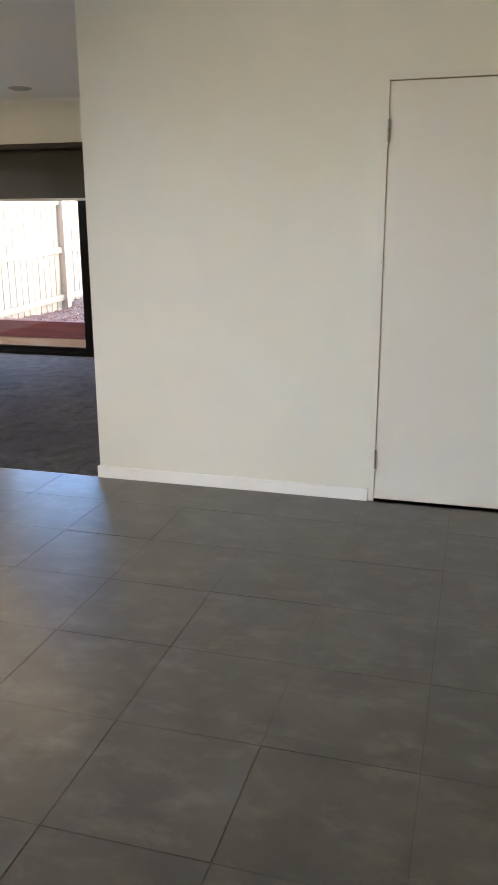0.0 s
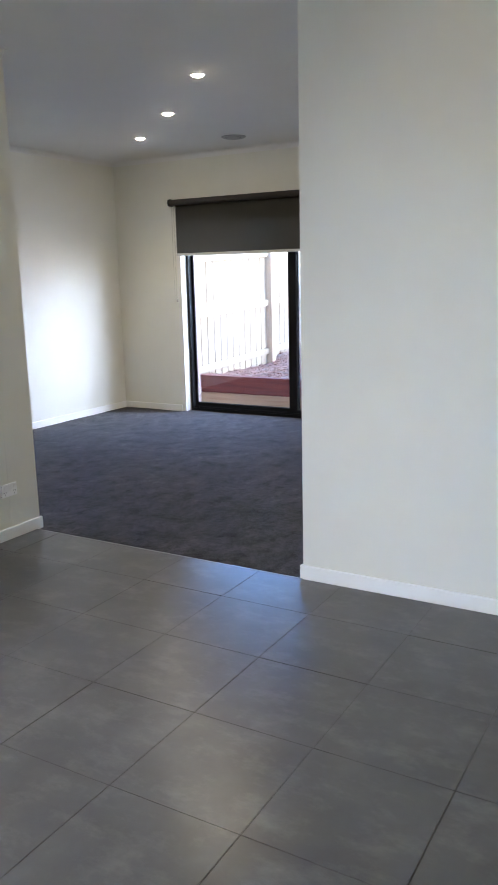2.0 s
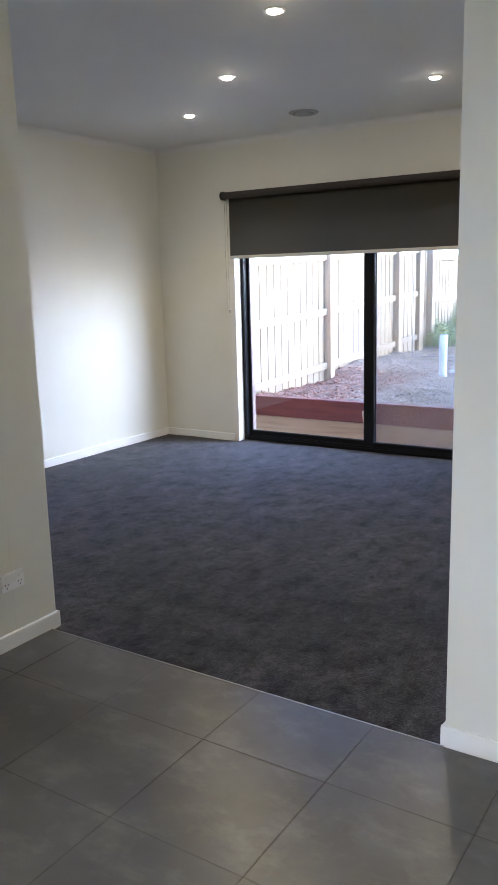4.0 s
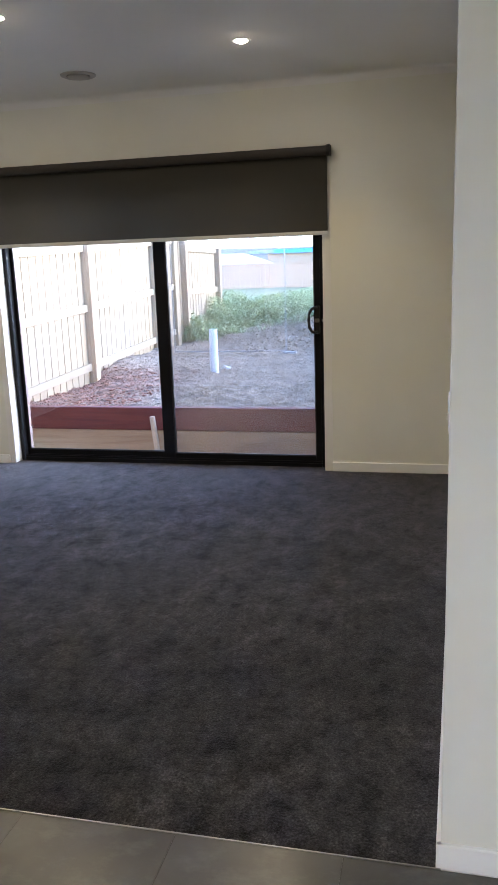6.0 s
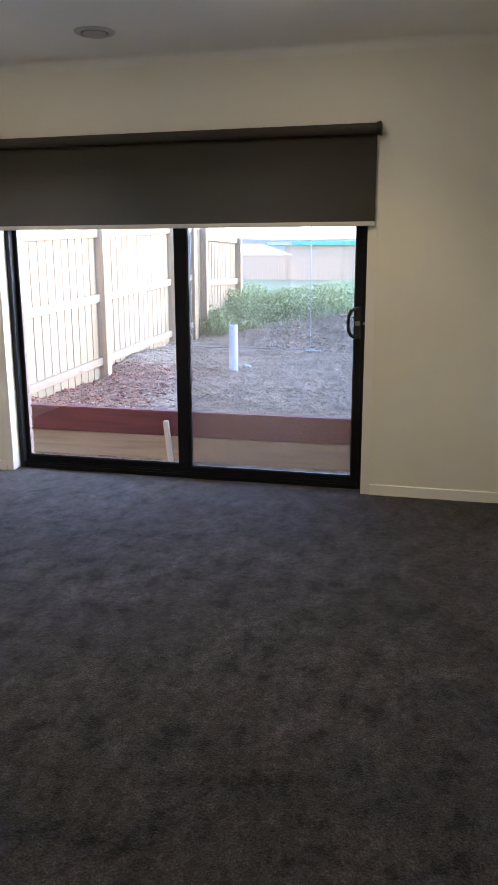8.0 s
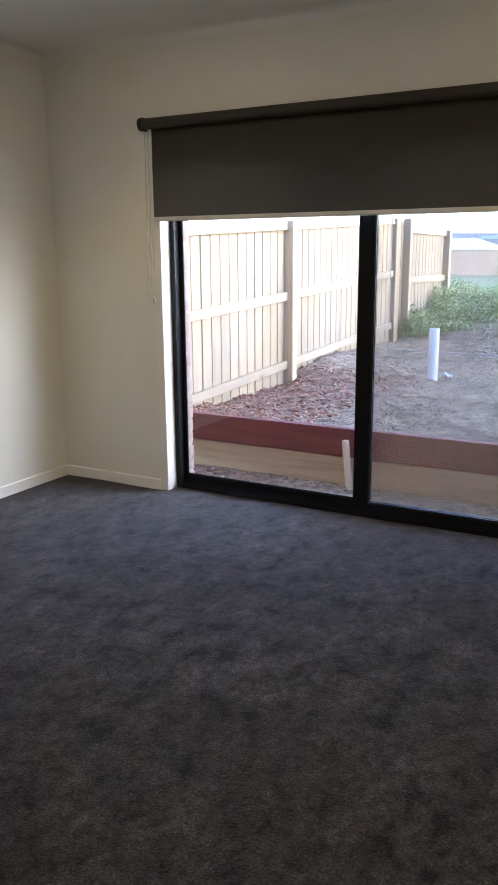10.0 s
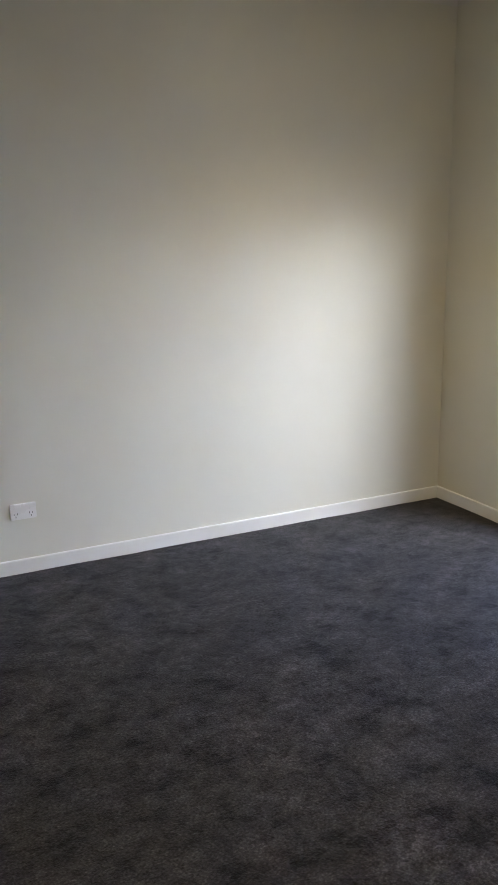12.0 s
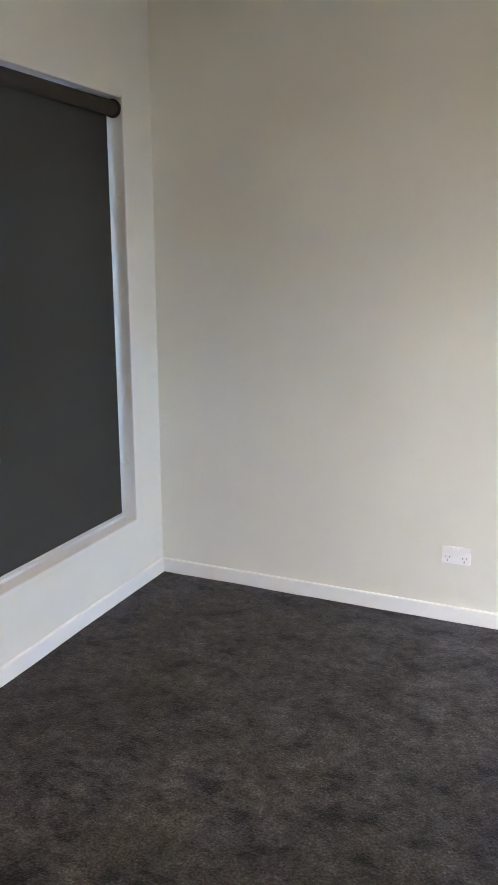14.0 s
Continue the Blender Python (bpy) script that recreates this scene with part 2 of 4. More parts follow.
far_dull.inputs["From Min"].default_value, far_dull.inputs["From Max"].default_value = 40, 160
SOIL.node_tree.links.new(xyz.outputs["Y"], far_dull.inputs["Value"])
c = blend(SOIL, far_dull.outputs[0], c, ramp_of(SOIL, noise_of(SOIL, v, 0.05, 5), [(0.35, (0.20, 0.155, 0.115)), (0.65, (0.30, 0.24, 0.18))]))
put_color(SOIL, c)
put_bump(SOIL, mid, 1.0, 0.06)
put_bump(SOIL, fine, 1.0, 0.016)

CLOD = shade("soil_clod", (0.2, 0.17, 0.14), 0.95)
put_color(CLOD, blend(CLOD, 0.6, ramp_of(CLOD, island_of(CLOD), [(0.0, (0.16, 0.117, 0.078)), (0.5, (0.28, 0.207, 0.140)), (1.0, (0.42, 0.320, 0.225))]), ramp_of(CLOD, noise_of(CLOD, coords(CLOD), 40, 4), [(0.35, (0.16, 0.117, 0.078)), (0.65, (0.42, 0.316, 0.22))])))
CLOD_RED = shade("red_clay_clod", (0.22, 0.11, 0.08), 0.95)
put_color(CLOD_RED, ramp_of(CLOD_RED, island_of(CLOD_RED), [(0.0, (0.17, 0.070, 0.042)), (0.6, (0.30, 0.130, 0.076)), (1.0, (0.40, 0.205, 0.13))]))
GRASS = shade("weedy_grass", (0.08, 0.13, 0.05), 0.8)
put_color(GRASS, ramp_of(GRASS, island_of(GRASS), [(0.0, (0.18, 0.26, 0.10)), (0.45, (0.30, 0.40, 0.17)), (0.75, (0.45, 0.49, 0.27)), (1.0, (0.60, 0.54, 0.37))]))
STRAW = shade("dead_straw", (0.3, 0.23, 0.15), 0.85)
put_color(STRAW, ramp_of(STRAW, island_of(STRAW), [(0.0, (0.22, 0.155, 0.10)), (0.5, (0.38, 0.28, 0.185)), (1.0, (0.58, 0.46, 0.32))]))
WEED = shade("weed_leaves", (0.12, 0.22, 0.08), 0.7)
put_color(WEED, ramp_of(WEED, island_of(WEED), [(0.0, (0.20, 0.26, 0.10)), (0.5, (0.33, 0.39, 0.155)), (0.8, (0.47, 0.49, 0.23)), (1.0, (0.62, 0.56, 0.33))]))
PVC = painted("white_pvc", (0.80, 0.80, 0.79), 0.35, 0.05)
ZINC = painted("galvanised_tube", (0.42, 0.42, 0.41), 0.4, 0.1)
BRICK = shade("pale_brick", (0.5, 0.42, 0.37), 0.85)
bv = places(BRICK)
put_color(BRICK, blend(BRICK, 0.7, ramp_of(BRICK, random_of(BRICK), [(0.0, (0.22, 0.13, 0.10)), (0.5, (0.27, 0.18, 0.14)), (1.0, (0.32, 0.235, 0.19))]), ramp_of(BRICK, noise_of(BRICK, bv, 30, 5), [(0.3, (0.18, 0.115, 0.09)), (0.7, (0.31, 0.23, 0.185))])))
put_bump(BRICK, noise_of(BRICK, bv, 90, 4), 0.5, 0.003)
MORTAR = painted("mortar", (0.32, 0.29, 0.25), 0.9, 0.1)
FAR_FENCE = timber("distant_fence", (0.62, 0.36, 0.225), (0.49, 0.275, 0.165), 2, False)
ROOF_PALE = painted("pale_metal_roof", (0.78, 0.69, 0.58), 0.5, 0.06)
ROOF_BLUE = painted("blue_wrap", (0.10, 0.42, 0.62), 0.6, 0.08)
WALL_FAR = painted("distant_render", (0.62, 0.39, 0.24), 0.8, 0.1)


# ---- building helpers ----
def add_box(bm, x0, x1, y0, y1, z0, z1, bevel=0.0):
    vs = [bm.verts.new(p) for p in ((x0, y0, z0), (x1, y0, z0), (x1, y1, z0), (x0, y1, z0), (x0, y0, z1), (x1, y0, z1), (x1, y1, z1), (x0, y1, z1))]
    fs = [bm.faces.new([vs[i] for i in f]) for f in ((0, 3, 2, 1), (4, 5, 6, 7), (0, 1, 5, 4), (1, 2, 6, 5), (2, 3, 7, 6), (3, 0, 4, 7))]
    if bevel:
        bmesh.ops.bevel(bm, geom=list({e for f in fs for e in f.edges}), offset=bevel, segments=2, affect="EDGES")


def box(*args, bevel=0.0):
    bm = bmesh.new()
    add_box(bm, *args, bevel=bevel)
    return bm


def boxes(*rows, bevel=0.0):
    bm = bmesh.new()
    for r in rows:
        add_box(bm, *r, bevel=bevel)
    return bm


def prism(points, z0, z1):
    """An upright prism over a plan polygon."""
    bm = bmesh.new()
    low, high = [bm.verts.new((x, y, z0)) for x, y in points], [bm.verts.new((x, y, z1)) for x, y in points]
    bm.faces.new(low[::-1]), bm.faces.new(high)
    for i in range(len(points)):
        j = (i + 1) % len(points)
        bm.faces.new((low[i], low[j], high[j], high[i]))
    bmesh.ops.recalc_face_normals(bm, faces=bm.faces)
    return bm


def rod(bm, a, b, r, n=12, r2=None):
    """A closed round bar from a to b."""
    a, b = Vector(a), Vector(b)
    m = Matrix.Translation((a + b) / 2) @ (b - a).to_track_quat("Z", "Y").to_matrix().to_4x4()
    bmesh.ops.create_cone(bm, cap_ends=True, segments=n, radius1=r, radius2=r if r2 is None else r2, depth=(b - a).length, matrix=m)


def lathe(profile, n=32):
    """A turned body round z from (radius, z) pairs."""
    bm = bmesh.new()
    rings = [[bm.verts.new((r * math.cos(2 * math.pi * i / n), r * math.sin(2 * math.pi * i / n), z)) for i in range(n)] for r, z in profile]
    for p, q in zip(rings, rings[1:]):
        for i in range(n):
            j = (i + 1) % n
            bm.faces.new((p[i], p[j], q[j], q[i]))
    bm.faces.new(rings[0][::-1]), bm.faces.new(rings[-1])
    bmesh.ops.recalc_face_normals(bm, faces=bm.faces)
    return bm


def tube_path(points, r, n=8, closed=False):
    """A round bar bent along points."""
    bm = bmesh.new()
    pts = [Vector(p) for p in points]
    rings = []
    for i, p in enumerate(pts):
        a = pts[i - 1] if closed or i else pts[i]
        b = pts[(i + 1) % len(pts)] if closed or i < len(pts) - 1 else pts[i]
        q = (b - a).to_track_quat("Z", "Y")
        rings.append([bm.verts.new(p + q @ Vector((r * math.cos(2 * math.pi * k / n), r * math.sin(2 * math.pi * k / n), 0))) for k in range(n)])
    for i in range(len(rings) if closed else len(rings) - 1):
        p, q = rings[i], rings[(i + 1) % len(rings)]
        for k in range(n):
            bm.faces.new((p[k], p[(k + 1) % n], q[(k + 1) % n], q[k]))
    if not closed:
        bm.faces.new(rings[0][::-1]), bm.faces.new(rings[-1])
    bmesh.ops.recalc_face_normals(bm, faces=bm.faces)
    return bm


def mesh_of(name, bm, material, smooth=False):
    me = bpy.data.meshes.new(name)
    bm.to_mesh(me)
    bm.free()
    me.materials.append(material)
    if smooth:
        me.shade_smooth()
        me.set_sharp_from_angle(angle=radians(35))
    return me


def part(name, bm, material, parent=None, label="", smooth=False):
    ob = new(name, mesh_of(name, bm, material, smooth))
    if parent:
        ob.parent = parent
    if label:
        ob["label"] = label
    return ob


def structure(name, bm, material, label, category):
    return tagged(part(name, bm, material), label, category, kind="structure")


def thing(name, label, category, at=(0, 0, 0), group="", turn=0.0):
    ob = new(name)
    ob.empty_display_size = 0.05
    ob.matrix_basis = pose(*at, 0, 0, turn)
    return tagged(ob, label, category, group)


# ---- large structure ----
H = 2.65          # ceiling height
XL = -0.835       # face of the side wall
YW = -3.75        # face of the window wall
YE = -3.79        # edge between carpet and tiles
YP = -3.778       # hall face of the pantry wall
XH = 1.507        # hall face of the short wall beside the opening
XR0, XR1 = 3.268, 3.352   # face of the other side wall, at the hall end and at the sliding door
XE, YB = 7.2, -9.6        # far ends of the hall
SK = 0.067        # baseboard height
OX0, OX1, OZ = -0.028, 2.492, 2.12   # sliding door opening
WX0, WX1, WZ0, WZ1 = -0.620, 1.20, 0.315, 2.14   # window opening


def carpet_sheet():
    """Carpet with a slightly wavy pile surface."""
    bm = bmesh.new()
    nx, ny = 70, 64
    x0, x1, y0, y1 = XL - 0.02, 3.40, YE, 0.12
    rows = []
    for j in range(ny + 1):
        y = y0 + (y1 - y0) * j / ny
        rows.append([bm.verts.new((x, y, 0.004 * noise.noise(Vector((x * 3, y * 3, 0))) + 0.002 * noise.noise(Vector((x * 9, y * 9, 3))) - (0.006 if j == 0 else 0)))
                     for x in (x0 + (x1 - x0) * i / nx for i in range(nx + 1))])
    for j in range(ny):
        for i in range(nx):
            bm.faces.new((rows[j][i], rows[j][i + 1], rows[j + 1][i + 1], rows[j + 1][i]))
    return bm


structure("floor_carpet", carpet_sheet(), CARPET, "charcoal cut-pile carpet with brushed tracks over the room", "carpet").data.shade_smooth()
tile_floor = structure("floor_tiled", box(XH - 0.3, XE + 0.1, YB - 0.1, YE - 0.003, -0.14, -0.0012), GROUT, "dark grey porcelain tiled floor with thin joints", "floor")
structure("floor_slab", box(-1.1, XE + 0.2, YB - 0.2, 0.06, -0.22, -0.145), MORTAR, "concrete slab under the floors", "floor")
structure("ceiling", box(-1.1, XE + 0.25, YB - 0.25, 0.30, H, H + 0.12), CEILING, "flat white plasterboard ceiling", "ceiling")

wall_north = structure("wall_north", boxes((-1.05, OX0, 0, 0.11, -0.14, H), (OX1, XE + 0.2, 0, 0.11, -0.14, H), (OX0, OX1, 0, 0.11, OZ, H)), WALL,
                       "off-white painted wall round the sliding door", "wall")
structure("wall_north_brickwork", boxes((-1.05, -0.10, 0.15, 0.26, -0.2, H + 0.1), (2.56, XE + 0.2, 0.15, 0.26, -0.2, H + 0.1), (-0.10, 2.56, 0.15, 0.26, OZ + 0.04, H + 0.1)), MORTAR,
          "outer skin behind the painted wall", "wall")
structure("wall_west", box(XL - 0.15, XL, YW - 0.2, -0.0005, -0.14, H), WALL, "off-white painted side wall with a power point", "wall")
structure("wall_window", boxes((XL, WX0, YW - 0.22, YW, -0.14, H), (WX1, XH, YW - 0.22, YW, -0.14, H), (WX0, WX1, YW - 0.22, YW, -0.14, WZ0), (WX0, WX1, YW - 0.22, YW, WZ1, H)), WALL,
          "off-white painted wall with a deep window opening", "wall")
HY0, HY1, HZ1 = -7.4, -5.5, 2.12   # glazed opening assumed for the hall, out of view
structure("wall_hall_west", boxes((XH - 0.24, XH, YB - 0.1, HY0, -0.14, H), (XH - 0.24, XH, HY1, YW - 0.2205, -0.14, H), (XH - 0.24, XH, HY0, HY1, HZ1, H)), WALL, "off-white painted hall wall with a power point", "wall")
structure("wall_east", prism([(XR0, YP + 0.0005), (XR1, -0.0005), (XR1 + 0.1, -0.0005), (XR0 + 0.1, YP + 0.0005)], -0.14, H), WALL, "off-white painted side wall with a light switch", "wall")
DX0, DX1, DZ = 4.825, 5.605, 2.09   # pantry door opening, with its jambs
structure("wall_pantry", boxes((XR0, DX0, YP - 0.0005, YP + 0.09, -0.14, H), (DX1, XE, YP - 0.0005, YP + 0.09, -0.14, H), (DX0, DX1, YP - 0.0005, YP + 0.09, DZ, H)), WALL,
          "off-white painted hall wall with a flush door", "wall")
structure("wall_hall_east", box(XE, XE + 0.2, YB - 0.1, -0.0005, -0.14, H), WALL, "plain off-white end wall of the hall", "wall")
structure("wall_south", box(XH, XE, YB - 0.2, YB, -0.14, H), WALL, "plain off-white end wall behind the walk", "wall")


def baseboard(a, b, side, name="baseboard"):
    """A square-edged board along the wall from a to b, with a small eased top; side: the normal towards the room."""
    a, b, s = Vector((*a, 0)), Vector((*b, 0)), Vector((*side, 0)) * 0.012
    bm = bmesh.new()
    prof = [(0.0, -0.015), (1.0, -0.015), (1.0, SK - 0.004), (0.75, SK), (0.0, SK)]
    ends = [[bm.verts.new(p + s * k + Vector((0, 0, z))) for k, z in prof] for p in (a, b)]
    bm.faces.new(ends[0]), bm.faces.new(ends[1][::-1])
    for i in range(len(prof)):
        j = (i + 1) % len(prof)
        bm.faces.new((ends[0][i], ends[1][i], ends[1][j], ends[0][j]))
    bmesh.ops.recalc_face_normals(bm, faces=bm.faces)
    return structure(name, bm, TRIM, "white-painted square-edged timber baseboard along the wall", "baseboard")


baseboard((XL, -0.012), (XL, YW + 0.012), (1, 0))
baseboard((XL, 0), (OX0 - 0.022, 0), (0, -1))
baseboard((OX1 + 0.022, 0), (XR1, 0), (0, -1))
baseboard((XR1 - 0.0005, -0.012), (XR0, YP - 0.012), (-1, 0.022))
baseboard((XL, YW), (XH + 0.012, YW), (0, 1))
baseboard((XH, YW), (XH, HY1), (1, 0))
baseboard((XH, HY0), (XH, YB), (1, 0))
baseboard((XR0 - 0.012, YP), (DX0 - 0.0, YP), (0, -1))
baseboard((DX1, YP), (XE, YP), (0, -1))



def cove(points, name="trim_cornice", r=0.055):
    """A concave plaster cove between wall and ceiling along plan points, the room on its left hand."""
    bm, pts, n, rings = bmesh.new(), [Vector((*p, 0)) for p in points], 8, []
    normals = [Vector((-(b - a).y, (b - a).x, 0)).normalized() for a, b in zip(pts, pts[1:])]
    for i, p in enumerate(pts):
        a, b = normals[max(0, i - 1)], normals[min(i, len(normals) - 1)]
        out = (a + b) / (1 + a.dot(b))
        prof = [(-0.002, 0.0)] + [(r * (1 - math.cos(k * math.pi / 2 / n)) + 0.0005, -r * (1 - math.sin(k * math.pi / 2 / n)) - 0.0005) for k in range(n + 1)]
        rings.append([bm.verts.new(p + out * u + Vector((0, 0, H + w))) for u, w in prof])
    for p, q in zip(rings, rings[1:]):
        for k in range(len(p) - 1):
            bm.faces.new((p[k], p[k + 1], q[k + 1], q[k]))
        bm.faces.new((p[-1], p[0], q[0], q[-1]))
    bm.faces.new(rings[0][::-1]), bm.faces.new(rings[-1])
    bmesh.ops.recalc_face_normals(bm, faces=bm.faces)
    ob = structure(name, bm, CEILING, "white plaster cove cornice between wall and ceiling", "cornice")
    ob.data.shade_smooth()
    ob.data.set_sharp_from_angle(angle=radians(50))


cove([(XR0, YP), (XR1, 0), (XL, 0), (XL, YW), (XH, YW)])

# assumed hall glazing beside the walk, out of view, that lets the daylight in
hall_window = tagged(new("window_2"), "assumed black aluminium glazed doors of the hall, out of view", "window", kind="structure")
part("window_frame", boxes((XH - 0.16, XH - 0.08, HY0, HY0 + 0.05, 0, HZ1), (XH - 0.16, XH - 0.08, HY1 - 0.05, HY1, 0, HZ1), (XH - 0.16, XH - 0.08, HY0 + 0.05, HY1 - 0.05, HZ1 - 0.05, HZ1),
                          (XH - 0.16, XH - 0.08, HY0 + 0.05, HY1 - 0.05, 0, 0.06), (XH - 0.16, XH - 0.08, -6.49, -6.41, 0.06, HZ1 - 0.05)), ALUMINIUM, hall_window)
p = part("pane", box(XH - 0.123, XH - 0.117, HY0 + 0.05, HY1 - 0.05, 0.06, HZ1 - 0.05), GLASS, hall_window)
p.visible_shadow = False
# warm fill lamp added in the opening for hall light of unseen source
hall_fill = bpy.data.lights.new("hall_warm_fill", "AREA")
hall_fill.shape, hall_fill.size, hall_fill.size_y, hall_fill.energy, hall_fill.color = "RECTANGLE", HY1 - HY0 - 0.1, 1.9, HALL_WATTS, HALL_COLOR
hall_fill.spread = radians(140)
new("hall_warm_fill", hall_fill).matrix_world = pose(XH - 0.05, (HY0 + HY1) / 2, 1.05, 70, 0, -90)

# ---- sliding door ----
slider = tagged(new("door_1"), "black aluminium sliding glass door to the yard, closed", "sliding door", kind="structure")
FX0, FX1 = 0.0, 2.456
part("door_frame", boxes((FX0, FX0 + 0.030, 0.088, 0.20, 0.0, 2.10), (FX1 - 0.032, FX1, 0.088, 0.20, 0.0, 2.10), (FX0 + 0.038, FX1 - 0.032, 0.088, 0.20, 2.05, 2.10), bevel=0.003), ALUMINIUM, slider)
part("sill", boxes((FX0 + 0.038, FX1 - 0.032, 0.084, 0.20, -0.02, 0.030), (FX0 + 0.038, FX1 - 0.032, 0.086, 0.092, 0.030, 0.046), (FX0 + 0.038, FX1 - 0.032, 0.132, 0.137, 0.030, 0.046), bevel=0.002), ALUMINIUM, slider)


def sash(name, x0, x1, y0, y1, wl, wr, parent):
    ob = part(name, boxes((x0, x0 + wl, y0, y1, 0.034, 2.048), (x1 - wr, x1, y0, y1, 0.034, 2.048), (x0 + wl, x1 - wr, y0, y1, 0.034, 0.080), (x0 + wl, x1 - wr, y0, y1, 1.99, 2.048), bevel=0.003), ALUMINIUM, parent)
    m = (y0 + y1) / 2
    pane = part("pane", box(x0 + wl - 0.004, x1 - wr + 0.004, m - 0.003, m + 0.003, 0.076, 1.994), GLASS, ob)
    pane.visible_shadow = False
    part("glazing_bead", boxes((x0 + wl, x0 + wl + 0.008, y0 + 0.006, m - 0.004, 0.080, 1.99), (x1 - wr - 0.008, x1 - wr, y0 + 0.006, m - 0.004, 0.080, 1.99), (x0 + wl + 0.008, x1 - wr - 0.008, y0 + 0.006, m - 0.004, 0.080, 0.088)), PLASTIC_DARK, ob)
    return ob


sash("fixed_sash", FX0 + 0.030, 1.262, 0.140, 0.172, 0.020, 0.058, slider)
sliding = sash("sliding_sash", 1.205, FX1 - 0.032, 0.096, 0.130, 0.088, 0.042, slider)
part("insect_screen", box(1.27, FX1 - 0.03, 0.205, 0.2055, 0.05, 2.05), MESH, slider, "grey insect mesh outside the sliding leaf")
part("screen_frame", boxes((1.235, 1.272, 0.201, 0.215, 0.03, 2.06), (FX1 - 0.05, FX1 - 0.03, 0.201, 0.215, 0.03, 2.06), (1.272, FX1 - 0.05, 0.201, 0.215, 0.03, 0.062), bevel=0.002), ALUMINIUM, slider)
hx, hz = 2.415, 1.07
loop = [(hx - 0.012, 0.095, hz + 0.085), (hx - 0.03, 0.07, hz + 0.088), (hx - 0.052, 0.058, hz + 0.075), (hx - 0.066, 0.054, hz + 0.045), (hx - 0.070, 0.053, hz), (hx - 0.066, 0.054, hz - 0.045),
        (hx - 0.052, 0.058, hz - 0.075), (hx - 0.03, 0.07, hz - 0.088), (hx - 0.012, 0.095, hz - 0.085)]
part("handle", tube_path(loop, 0.011, 10), PLASTIC_DARK, sliding, "black looped pull handle", True)
part("handle_plate", box(hx - 0.028, hx + 0.006, 0.082, 0.097, hz - 0.10, hz + 0.10, bevel=0.006), PLASTIC_DARK, sliding)
bm = bmesh.new()
rod(bm, (hx - 0.014, 0.066, hz - 0.005), (hx - 0.014, 0.084, hz - 0.005), 0.011, 16)
add_box(bm, hx - 0.030, hx + 0.002, 0.068, 0.084, hz - 0.016, hz + 0.010, bevel=0.003)
part("lock", bm, STEEL, sliding, "chrome key cylinder", True)
add = bmesh.new()
rod(add, (hx - 0.018, 0.070, hz + 0.032), (hx - 0.045, 0.062, hz + 0.036), 0.004, 8)
part("latch_lever", add, PLASTIC_DARK, sliding)
bm = bmesh.new()
rod(bm, (FX1 - 0.014, 0.078, hz - 0.003), (FX1 - 0.014, 0.09, hz - 0.003), 0.009, 14)
part("bolt_cap", bm, STEEL, slider)

# painted timber reveals of the sliding door, a little proud of the plaster
reveal = structure("trim_door_reveal", boxes((OX0 - 0.022, FX0, -0.004, 0.13, -0.01, OZ + 0.02), (FX1, OX1 + 0.022, -0.004, 0.13, -0.01, OZ + 0.02), (FX0, FX1, -0.004, 0.13, 2.10, OZ + 0.02), bevel=0.0015),
                   REVEAL, "white-painted timber reveal round the sliding door", "door trim")

# ---- pantry door ----
pantry = tagged(new("door_2"), "flush off-white painted hinged door, closed, with a steel lever", "door", kind="structure")
part("jamb", boxes((DX0, DX0 + 0.032, YP - 0.006, YP + 0.095, 0, DZ), (DX1 - 0.032, DX1, YP - 0.006, YP + 0.095, 0, DZ), (DX0 + 0.032, DX1 - 0.032, YP - 0.006, YP + 0.095, DZ - 0.026, DZ),
                   (DX0 + 0.032, DX0 + 0.044, YP + 0.04, YP + 0.06, 0, DZ - 0.026), (DX1 - 0.044, DX1 - 0.032, YP + 0.04, YP + 0.06, 0, DZ - 0.026), (DX0 + 0.044, DX1 - 0.044, YP + 0.04, YP + 0.06, DZ - 0.04, DZ - 0.026), bevel=0.001), DOOR_PAINT, pantry)
leaf = part("leaf", box(DX0 + 0.0335, DX1 - 0.036, YP - 0.001, YP + 0.036, 0.014, DZ - 0.031, bevel=0.0015), DOOR_PAINT, pantry)
# sheet added behind the door so its gaps read dark
part("gap_shade_sheet", box(DX0 - 0.05, DX1 + 0.05, YP + 0.092, YP + 0.11, 0, DZ + 0.1), GAP_SHADE, pantry)
for z in (0.23, 1.845):
    bm = bmesh.new()
    for k in range(3):
        rod(bm, (DX0 + 0.033, YP - 0.007, z - 0.05 + 0.034 * k), (DX0 + 0.033, YP - 0.007, z - 0.018 + 0.034 * k), 0.006, 12)
    part("hinge", bm, STEEL, leaf, "satin steel butt hinge", True)
px, pz = 5.515, 1.03
bm = bmesh.new()
rod(bm, (px, YP - 0.008, pz - 0.055), (px, YP - 0.032, pz - 0.055), 0.007, 12)
rod(bm, (px, YP - 0.008, pz + 0.055), (px, YP - 0.032, pz + 0.055), 0.007, 12)
rod(bm, (px, YP - 0.034, pz - 0.07), (px, YP - 0.034, pz + 0.07), 0.0075, 14)
part("pull", bm, STEEL, leaf, "", True)

# ---- window behind the blind ----
window = tagged(new("window_1"), "deep-set window behind a lowered roller blind", "window", kind="structure")
